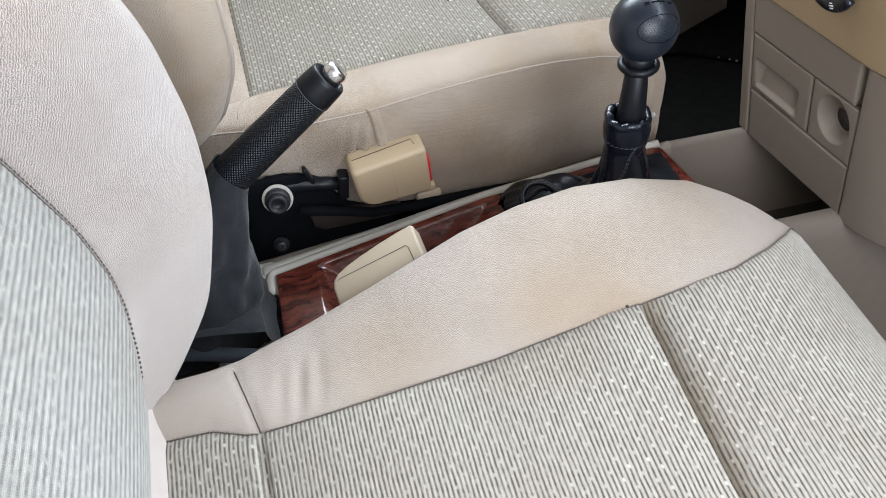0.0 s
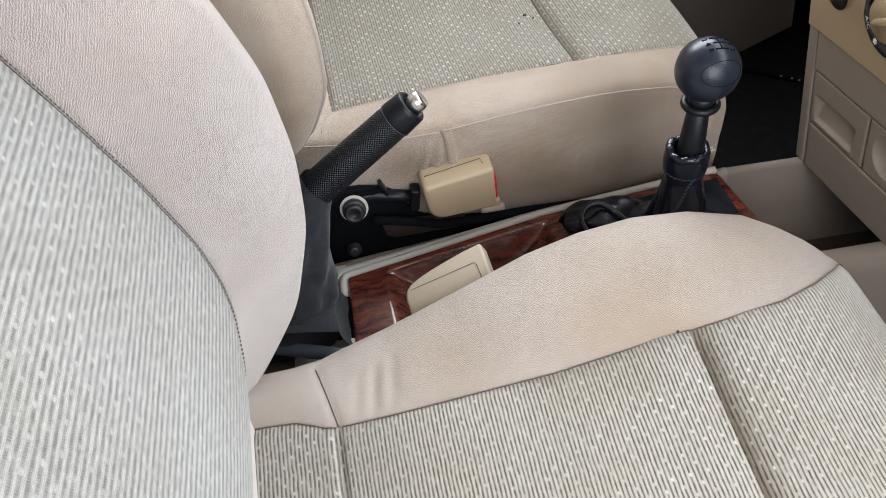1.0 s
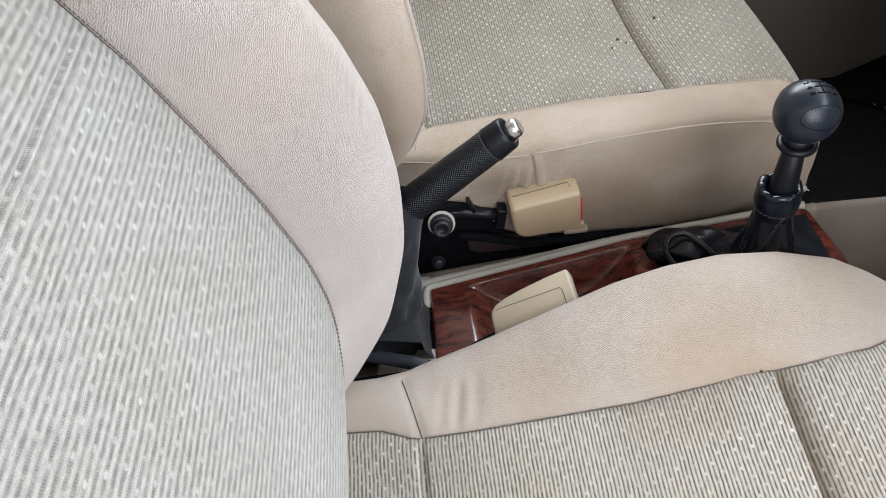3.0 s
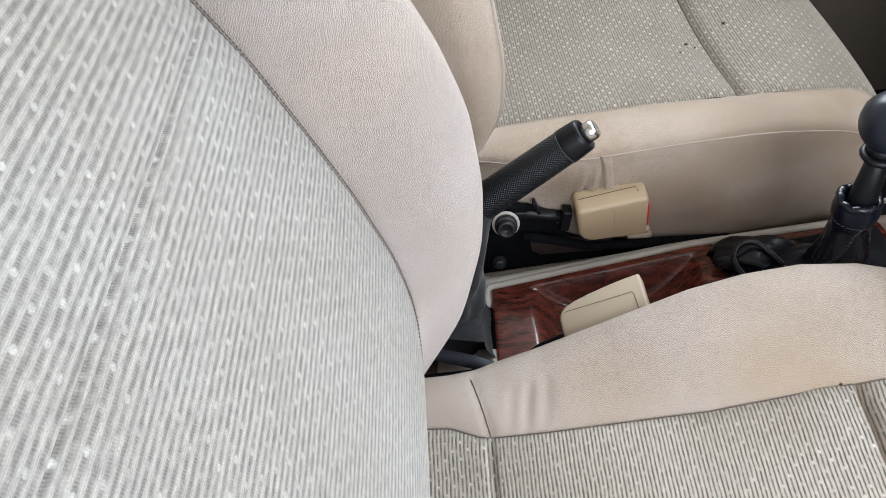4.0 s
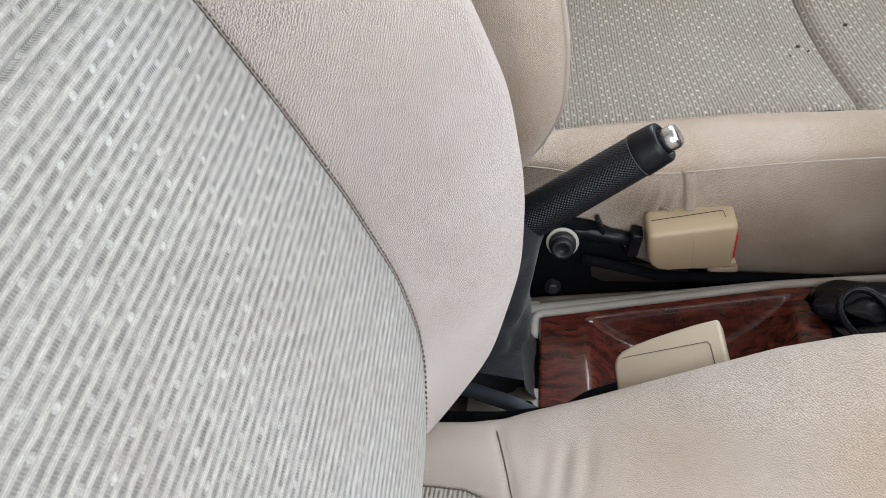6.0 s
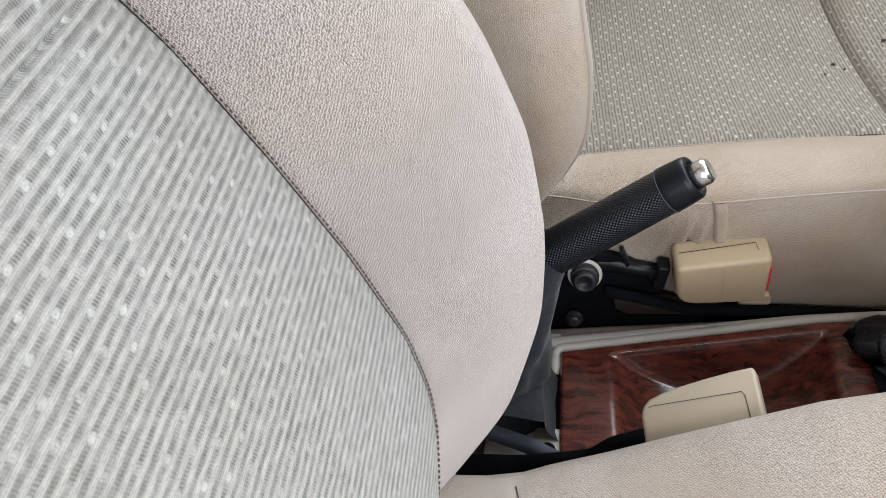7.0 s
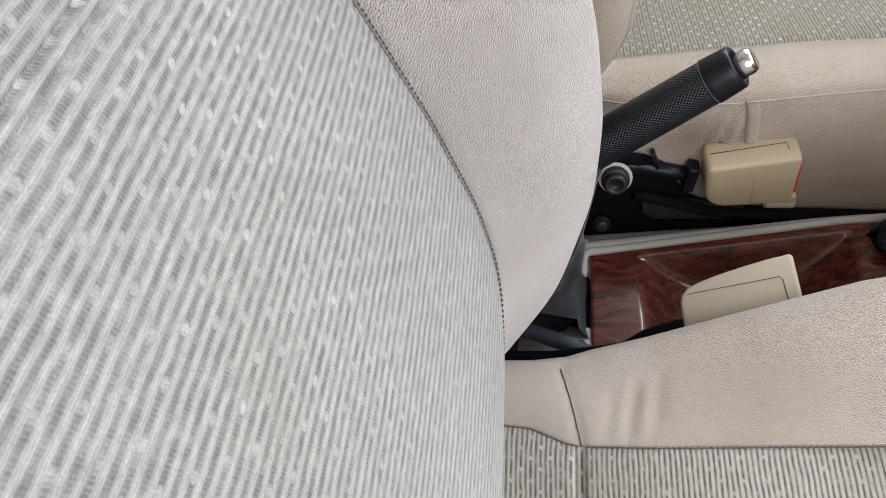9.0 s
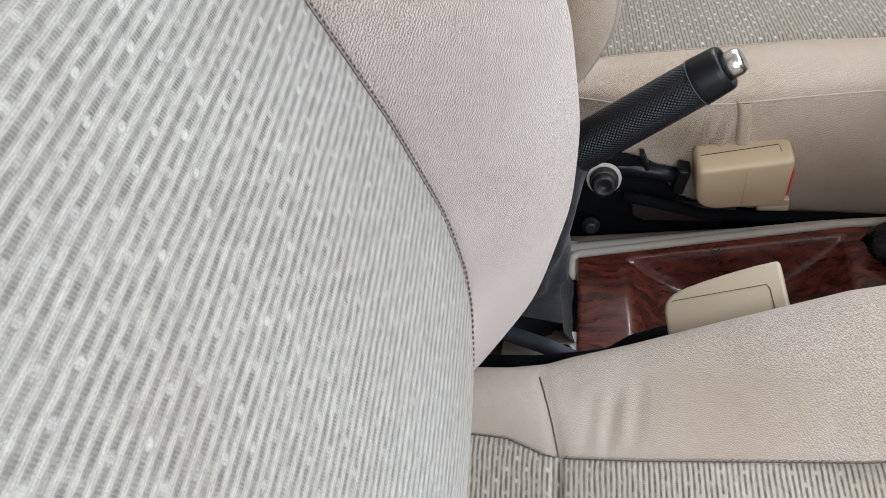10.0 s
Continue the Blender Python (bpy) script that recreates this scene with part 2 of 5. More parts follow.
def suede(name, colour, dust):
    """Dark napped cloth with a dusty, scuffed surface."""
    m, nodes, links, b = mat(name, 0.85)
    at = nodes.new("ShaderNodeTexCoord").outputs["Object"]
    nap = noise_of(nodes, links, at, 900.0, 3.0, 0.7)
    patch = noise_of(nodes, links, at, 48.0, 6.0, 0.65)
    crease = noise_of(nodes, links, stretched(nodes, links, at, (40, 40, 75), (0.3, 0.4, 0.0)), 1.0, 3.0, 0.55)
    c = mix(nodes, links, ramp(nodes, links, patch, 0.40, 0.68, ((0, 0, 0), (0.6, 0.6, 0.6))), colour, dust)
    c = mix(nodes, links, ramp(nodes, links, nap, 0.55, 0.75, ((0, 0, 0), (0.7, 0.7, 0.7))), c, dust)
    c = mix(nodes, links, 1.0, c, ramp(nodes, links, crease, 0.30, 0.65, ((0.75, 0.75, 0.75), (1.1, 1.1, 1.1))), "MULTIPLY")
    links.new(c, b.inputs["Base Color"])
    b.inputs["Sheen Weight"].default_value = 0.15
    first = bump(nodes, links, b, nap, 0.6, 0.0006)
    bump(nodes, links, b, crease, 0.35, 0.004, first)
    return m


def wood(name):
    """Lacquered dark red imitation burr wood with black streaks along x."""
    m, nodes, links, b = mat(name, 0.22)
    at = nodes.new("ShaderNodeTexCoord").outputs["Object"]
    warp = node(nodes, "ShaderNodeTexNoise", Scale=30.0, Detail=3.0)
    links.new(at, warp.inputs["Vector"])
    bent = nodes.new("ShaderNodeMix")
    bent.data_type, bent.blend_type = "RGBA", "LINEAR_LIGHT"
    bent.inputs[0].default_value = 0.012
    links.new(at, bent.inputs[6])
    links.new(warp.outputs["Color"], bent.inputs[7])
    grain = noise_of(nodes, links, stretched(nodes, links, bent.outputs[2], (26, 130, 80)), 1.0, 4.0, 0.6)
    fine = noise_of(nodes, links, stretched(nodes, links, bent.outputs[2], (40, 270, 150)), 1.0, 3.0, 0.6)
    c = ramp(nodes, links, grain, 0.36, 0.66, ((0.065, 0.015, 0.011), (0.200, 0.046, 0.030)))
    c = mix(nodes, links, ramp(nodes, links, fine, 0.50, 0.68, ((0, 0, 0), (0.75, 0.75, 0.75))), c, (0.016, 0.006, 0.006))
    links.new(c, b.inputs["Base Color"])
    b.inputs["Coat Weight"].default_value, b.inputs["Coat Roughness"].default_value = 1.0, 0.12
    bump(nodes, links, b, noise_of(nodes, links, at, 90.0, 3.0), 0.08, 0.001)
    return m


def knurled(name):
    m, nodes, links, b = mat(name, 0.38)
    uv = nodes.new("ShaderNodeUVMap").outputs[0]
    split = nodes.new("ShaderNodeSeparateXYZ")
    links.new(uv, split.inputs[0])
    ws = math_node(nodes, links, "COSINE", math_node(nodes, links, "MULTIPLY", split.outputs[0], 2250.0))
    wd = math_node(nodes, links, "COSINE", math_node(nodes, links, "MULTIPLY", split.outputs[1], 2424.2))
    h = math_node(nodes, links, "MULTIPLY", ws, wd)
    links.new(ramp(nodes, links, h, 0.15, 0.95, ((0.0042, 0.0058, 0.0090), (0.0110, 0.0150, 0.0215))), b.inputs["Base Color"])
    bump(nodes, links, b, h, 0.55, 0.0006)
    return m


CLOTH = plain_fabric("beige_knit", (0.415, 0.374, 0.352), (0.362, 0.318, 0.288), (((-0.16, 0.22, 0.62), 0.09, 0.3),), (0.40, 0.315, 0.25), 1.0, 0.60)
SAT_ON = plain_fabric("sat_on_beige_knit", (0.405, 0.358, 0.318), (0.342, 0.290, 0.240), (((0.11, 0.185, 0.37), 0.08, 0.45), ((-0.02, 0.18, 0.34), 0.06, 0.35), ((0.20, 0.21, 0.39), 0.05, 0.35), ((0.135, 0.155, 0.355), 0.035, 0.5), ((0.085, 0.130, 0.378), 0.060, 0.60)), (0.34, 0.264, 0.19), 0.6)
SLACK = leather("slack_leather", (0.0045, 0.0058, 0.009), 0.7)
# Stains of the far seat; the smudge by the tab also paints its folds' shade.
SOILED_SHADED = plain_fabric("soiled_shaded_beige_knit", (0.378, 0.316, 0.260), (0.308, 0.236, 0.170), (((0.182, -0.222, 0.350), 0.065, 0.60), ((0.195, -0.222, 0.285), 0.040, 0.32), ((0.245, -0.222, 0.262), 0.050, 0.28), ((0.000, -0.222, 0.322), 0.040, 0.80), ((0.045, -0.222, 0.288), 0.060, 0.55), ((0.08, -0.222, 0.320), 0.040, 0.45), ((0.125, -0.222, 0.270), 0.040, 0.35)), soil=(0.200, 0.155, 0.115), contrast=0.75)
RIBBED = ribbed_fabric("ribbed_cloth", (0.440, 0.424, 0.395), (0.252, 0.243, 0.226), (0.70, 0.69, 0.66), 0.14, ((0.0, 1.0), (0.40, 1.0), (0.50, 0.5), (0.58, 0.2), (1.0, 0.1)), 0.46, 0.66, BACK_PITCH, 0.40, spot=(6.5, 2.8), mottle=0.18, rubbed=(0.06, 0.17))
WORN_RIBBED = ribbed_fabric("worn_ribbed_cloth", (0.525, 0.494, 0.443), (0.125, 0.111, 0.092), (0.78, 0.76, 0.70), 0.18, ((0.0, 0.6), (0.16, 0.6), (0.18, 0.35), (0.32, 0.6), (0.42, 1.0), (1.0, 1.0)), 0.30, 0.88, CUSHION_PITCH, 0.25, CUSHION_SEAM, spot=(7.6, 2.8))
# Darker copy for the far seat: wear, with its shade put into the colours.
FAR_RIBBED = ribbed_fabric("shaded_ribbed_cloth", (0.340, 0.312, 0.262), (0.112, 0.100, 0.082), (0.80, 0.76, 0.68), 0.20, ((0.0, 0.3), (0.14, 0.4), (0.24, 0.95), (1.0, 1.0)), 0.30, 0.85, CUSHION_PITCH, 0.2, CUSHION_SEAM, spot=(5.9, 2.4))
THREAD = plastic("brown_thread", (0.10, 0.080, 0.068), 0.9)
SEAM_THREAD = plastic("taupe_thread", (0.26, 0.22, 0.19), 0.9)
PIPING = plastic("beige_piping", (0.42, 0.36, 0.31), 0.9)
BEIGE = plastic("beige_plastic", (0.240, 0.198, 0.160), 0.55)
TAN = plastic("tan_plastic", (0.36, 0.262, 0.155), 0.5)
CREAM = plastic("cream_plastic", (0.53, 0.495, 0.445), 0.5)
BUCKLE = plastic("tan_buckle_plastic", (0.52, 0.405, 0.265), 0.42, spread=0.2)
PALE_BUCKLE = plastic("pale_buckle_plastic", (0.415, 0.347, 0.262), 0.42, spread=0.15)
BLACK = plastic("black_plastic", (0.006, 0.007, 0.010), 0.38)
BLACK.node_tree.nodes["Principled BSDF"].inputs["Specular IOR Level"].default_value = 0.3
MATT_BLACK = plastic("matt_black", (0.003, 0.0038, 0.0055), 0.9)
MATT_BLACK.node_tree.nodes["Principled BSDF"].inputs["Specular IOR Level"].default_value = 0.15
KNOB = plastic("knob_rubber", (0.0095, 0.0150, 0.0260), 0.33, 1800.0, 0.0001)
MARKS = plastic("grey_marks", (0.070, 0.076, 0.086), 0.7)
SLACK.node_tree.nodes["Principled BSDF"].inputs["Specular IOR Level"].default_value = 0.2
GRIP_DOTS = plastic("raised_rubber", (0.030, 0.034, 0.042), 0.4)
RECESS_BROWN = plastic("dark_recess_brown", (0.075, 0.063, 0.055), 0.85, 700.0, 0.0004)
# Console beige made darker: the dashboard's shade over the tray is in this colour.
TRAY = plastic("shaded_beige_tray_plastic", (0.180, 0.148, 0.121), 0.65)
GAP = plastic("dark_gap", (0.02, 0.017, 0.014), 0.9)
DARK_CARPET = plastic("dark_carpet", (0.005, 0.0048, 0.005), 0.95, 500.0, 0.002)
BOOT = leather("black_leather", (0.0020, 0.0042, 0.0105), 0.24)
BOOT.node_tree.nodes["Principled BSDF"].inputs["Coat Weight"].default_value = 0.35
BOOT.node_tree.nodes["Principled BSDF"].inputs["Coat Roughness"].default_value = 0.22
GAITER = suede("charcoal_suede", (0.0085, 0.0105, 0.0145), (0.030, 0.0325, 0.038))
WEBBING = plastic("slate_webbing", (0.055, 0.065, 0.085), 0.7)
WOOD = wood("red_wood_trim")
KNURL = knurled("knurled_rubber")
CHROME = mat("chrome", 0.27, 1.0)[0]
CHROME.node_tree.nodes["Principled BSDF"].inputs["Base Color"].default_value = (0.72, 0.71, 0.70, 1)
RAIL = plastic("dull_brown_steel", (0.030, 0.021, 0.018), 0.6)
STEEL = plastic("dark_steel", (0.016, 0.016, 0.019), 0.45)
WHITE = plastic("white_washer", (0.50, 0.48, 0.43), 0.6, spread=0.35)
RED = plastic("red_button", (0.62, 0.03, 0.035), 0.4)
PANEL = plastic("taupe_panel", (0.27, 0.23, 0.195), 0.7)
WHITE_INK = plastic("white_ink", (0.75, 0.75, 0.75), 0.6)


# ---- building helpers ----
def thing(name, at, label, category, group="", kind=""):
    ob = new(name)
    ob.empty_display_size = 0.02
    ob.location = at
    return tagged(ob, label, category, group, kind)


def origin(ob):
    p = Vector((0, 0, 0))
    while ob is not None:
        p = p + ob.location
        ob = ob.parent
    return p


def link_mesh(name, me, material, parent, label=""):
    """Links a mesh whose points are in world metres as a part of a thing, or as a thing of its own."""
    if material is not None:
        me.materials.append(material)
    ob = new(name, me)
    if parent is not None:
        o = origin(parent)
        me.transform(Matrix.Translation(-o))
        ob.parent = parent
    if label:
        ob["label"] = label
    return ob


def part(name, bm, material, parent, label="", smooth=True):
    me = bpy.data.meshes.new(name)
    bm.normal_update()
    bm.to_mesh(me)
    bm.free()
    if smooth:
        me.shade_smooth()
    return link_mesh(name, me, material, parent, label)


def grid(name, pts, material, parent, uv=None, wrap=False, label="", caps=False):
    """A smooth sheet through an array of points (rows, columns, 3)."""
    pts = np.asarray(pts, float)
    nu, nv = pts.shape[:2]
    idx = np.arange(nu * nv).reshape(nu, nv)
    if wrap:
        idx = np.concatenate([idx, idx[:, :1]], 1)
    quads = np.stack([idx[:-1, :-1], idx[1:, :-1], idx[1:, 1:], idx[:-1, 1:]], -1).reshape(-1, 4)
    faces = quads.tolist()
    if caps:
        faces += [idx[0, :nv].tolist(), idx[-1, :nv][::-1].tolist()]
    me = bpy.data.meshes.new(name)
    me.from_pydata(pts.reshape(-1, 3).tolist(), [], faces)
    if uv is not None:
        layer = me.uv_layers.new(name="UVMap")
        uv = np.asarray(uv, float).reshape(-1, 2)
        loops = np.empty(len(me.loops), int)
        me.loops.foreach_get("vertex_index", loops)
        layer.data.foreach_set("uv", uv[loops].ravel())
    me.shade_smooth()
    return link_mesh(name, me, material, parent, label)


def tube(name, pts, radius, material, parent, sides=8, label="", flat=1.0):
    """A round (or flattened) bar along a line of points."""
    pts = [Vector(p) for p in pts]
    rings = []
    up = Vector((0.13, 0.27, 0.95))
    for k, p in enumerate(pts):
        ahead = (pts[min(k + 1, len(pts) - 1)] - pts[max(k - 1, 0)]).normalized()
        side = ahead.cross(up).normalized()
        over = side.cross(ahead).normalized()
        r = radius[k] if isinstance(radius, (list, tuple)) else radius
        rings.append([p + r * (math.cos(a) * side + flat * math.sin(a) * over) for a in (2 * math.pi * j / sides for j in range(sides))])
    return grid(name, [[tuple(q) for q in ring] for ring in rings], material, parent, wrap=True, label=label, caps=True)


def lathe(name, profile, base, axis, material, parent, sides=32, label="", uv=False):
    """A turned body: profile rows of (distance along the axis, radius)."""
    base, axis = Vector(base), Vector(axis).normalized()
    side = axis.cross(Vector((0.1, 1, 0.05))).normalized()
    over = axis.cross(side)
    rows, uvs = [], []
    n = sides + 1 if uv else sides
    for d, r in profile:
        rows.append([tuple(base + d * axis + r * (math.cos(a) * side + math.sin(a) * over)) for a in (2 * math.pi * j / sides for j in range(n))])
        uvs.append([(d, 2 * math.pi * 0.0165 * j / sides) for j in range(n)])
    return grid(name, rows, material, parent, uv=uvs if uv else None, wrap=not uv, label=label, caps=not uv)


def box(name, centre, size, material, parent, turn=None, bevel=0.003, segments=3, taper=None, label=""):
    bm = bmesh.new()
    bmesh.ops.create_cube(bm, size=1.0)
    for v in bm.verts:
        k = 1.0
        if taper and v.co.x < 0:
            k = taper
        v.co = Vector((v.co.x * size[0], v.co.y * size[1] * k, v.co.z * size[2] * k))
    if bevel:
        bmesh.ops.bevel(bm, geom=bm.edges[:], offset=bevel, segments=segments, affect="EDGES", profile=0.5)
    m = Matrix.Translation(centre) @ (turn or Matrix.Identity(4))
    bmesh.ops.transform(bm, matrix=m, verts=bm.verts)
    return part(name, bm, material, parent, label)


def cloth_uv(pts):
    """Metres along and across a sheet of cloth, for its weave."""
    p = np.asarray(pts, float)
    along = np.r_[0, np.cumsum(np.linalg.norm(np.diff(p, axis=0), axis=2).mean(1))]
    across = np.r_[0, np.cumsum(np.linalg.norm(np.diff(p, axis=1), axis=2).mean(0))]
    return np.stack(np.meshgrid(along, across, indexing="ij"), -1)


def stitching(name, pts, period, radius, fill, material, parent, label=""):
    """A row of short stitches, each a small spindle, along a line of points."""
    p = np.asarray(pts, float)
    s = np.r_[0, np.cumsum(np.linalg.norm(np.diff(p, axis=0), axis=1))]
    verts, faces = [], []
    for k in range(int(s[-1] / period)):
        ends = [np.array([np.interp((k + w) * period, s, p[:, c]) for c in range(3)]) for w in (0.5 - fill / 2, 0.5, 0.5 + fill / 2)]
        ahead = Vector(ends[2] - ends[0]).normalized()
        side = ahead.cross(Vector((0.31, 0.22, 0.92))).normalized()
        over = side.cross(ahead)
        first = len(verts)
        for q, r in zip(ends, (0.55, 1.0, 0.55)):
            verts += [tuple(Vector(q) + radius * r * (math.cos(a) * side + math.sin(a) * over)) for a in (math.pi * j / 3 for j in range(6))]
        for ring in (0, 6):
            faces += [(first + ring + j, first + ring + (j + 1) % 6, first + ring + 6 + (j + 1) % 6, first + ring + 6 + j) for j in range(6)]
        faces += [tuple(first + 5 - j for j in range(6)), tuple(first + 12 + j for j in range(6))]
    me = bpy.data.meshes.new(name)
    me.from_pydata(verts, [], faces)
    me.shade_smooth()
    return link_mesh(name, me, material, parent, label)


def moulded(name, outline, thick, bevel, m, material, parent, label="", segments=3):
    """A moulded body: an outline in its own x and y, thick along its own -z, with rounded edges, laid by the matrix m."""
    bm = bmesh.new()
    face = bm.faces.new([bm.verts.new((x, y, 0.0)) for x, y in outline])
    rest = bmesh.ops.extrude_face_region(bm, geom=[face])
    bmesh.ops.translate(bm, vec=(0, 0, -thick), verts=[v for v in rest["geom"] if isinstance(v, bmesh.types.BMVert)])
    bmesh.ops.recalc_face_normals(bm, faces=bm.faces)
    sharp = [e for e in bm.edges if len(e.link_faces) == 2 and e.calc_face_angle() > 0.5]
    bmesh.ops.bevel(bm, geom=sharp, offset=bevel, segments=segments, affect="EDGES", profile=0.5, clamp_overlap=True)
    bmesh.ops.transform(bm, matrix=m, verts=bm.verts)
    return part(name, bm, material, parent, label)


def round_corner(a, b, c, r, n=5):
    """Points that round the corner b of the lines a-b-c, r metres from it."""
    a, b, c = Vector(a), Vector(b), Vector(c)
    p, q = b + (a - b).normalized() * r, b + (c - b).normalized() * r
    return [tuple((1 - w) ** 2 * p + 2 * w * (1 - w) * b + w * w * q) for w in (k / n for k in range(n + 1))]


def curve_at(table, x):
    """Columns of a table, read at x by its first column, smoothly."""
    t = np.asarray(table, float)
    return np.stack([np.interp(x, t[:, 0], t[:, k]) for k in range(1, t.shape[1])], -1)


def smooth_line(pts, n, rounds=12):
    """n points evenly along a polyline, with its corners softened."""
    p = np.asarray(pts, float)
    s = np.r_[0, np.cumsum(np.linalg.norm(np.diff(p, axis=0), axis=1))]
    m = 400
    q = np.stack([np.interp(np.linspace(0, s[-1], m), s, p[:, k]) for k in range(p.shape[1])], -1)
    for _ in range(rounds * 8):
        q[1:-1] = 0.25 * q[:-2] + 0.5 * q[1:-1] + 0.25 * q[2:]
    s = np.r_[0, np.cumsum(np.linalg.norm(np.diff(q, axis=0), axis=1))]
    return np.stack([np.interp(np.linspace(0, s[-1], n), s, q[:, k]) for k in range(p.shape[1])], -1), s[-1]


# ---- seats ----
MID = 0.26  # the near seat's middle, across the car
CAR_MID = 0.585

# cushion: x, seam y, crest y, crest z
CUSHION = [
    (-0.12, 0.430, 0.452, 0.333),
    (-0.02, 0.425, 0.455, 0.337),
    (0.008, 0.422, 0.456, 0.337),
    (0.030, 0.412, 0.460, 0.336),
    (0.045, 0.410, 0.465, 0.337),
    (0.080, 0.409, 0.472, 0.343),
    (0.130, 0.409, 0.480, 0.358),
    (0.196, 0.409, 0.485, 0.386),
    (0.236, 0.412, 0.487, 0.397),
    (0.277, 0.415, 0.488, 0.402),
    (0.319, 0.417, 0.488, 0.398),
    (0.364, 0.421, 0.486, 0.385),
    (0.395, 0.432, 0.483, 0.367),
    (0.418, 0.446, 0.480, 0.351),
    (0.438, 0.462, 0.478, 0.334),
    (0.452, 0.470, 0.476, 0.318),
    (0.470, 0.472, 0.474, 0.150),
]
CUSHION_LINE = [(-0.12, 0.300), (-0.06, 0.318), (-0.02, 0.326), (0.037, 0.331), (0.15, 0.345), (0.293, 0.362), (0.36, 0.3685), (0.390, 0.3670), (0.415, 0.3600), (0.435, 0.3470), (0.450, 0.328), (0.458, 0.300), (0.460, 0.26), (0.440, 0.15)]

FAR_CUSHION_LINE = CUSHION_LINE[:6] + [(0.36, 0.370), (0.400, 0.3715), (0.425, 0.3690), (0.440, 0.3600), (0.451, 0.340), (0.457, 0.305), (0.459, 0.26), (0.440, 0.15)]
FAR_EDGE = [(0.36, 0.421), (0.415, 0.424), (0.436, 0.436), (0.449, 0.455), (0.470, 0.472)]

# backrest, from top to bottom: seam point, ridge point
BACK_SEAM = [(-0.178, 0.4045, 0.985), (-0.149, 0.4119, 0.9), (-0.115, 0.4203, 0.8), (-0.08, 0.4319, 0.7), (-0.063, 0.4436, 0.65), (-0.0456, 0.4473, 0.6), (-0.028, 0.4481, 0.55), (-0.013, 0.4456, 0.5), (-0.005, 0.4361, 0.47), (-0.003, 0.4242, 0.455), (-0.002, 0.4099, 0.444), (-0.006, 0.3913, 0.425)]
BACK_RIDGE = [(-0.1196, 0.4573, 0.985), (-0.0802, 0.4702, 0.9), (-0.0401, 0.4773, 0.8), (-0.0126, 0.4877, 0.7), (0.0091, 0.4957, 0.648), (0.0279, 0.5051, 0.6), (0.042, 0.5122, 0.548), (0.0472, 0.5131, 0.49), (0.0436, 0.5052, 0.44), (0.0235, 0.4866, 0.379), (-0.008, 0.465, 0.342), (-0.0471, 0.4274, 0.3175)]


def insert_ribs(u, pitch):
    f = np.abs(((u / pitch) % 1.0) - 0.5) * 2
    return 0.33 * pitch * np.sqrt(np.clip(1 - f**2, 0, 1))


def groove(u, at, wide, deep):
    return -deep * np.exp(-(((u - at) / wide) ** 2))


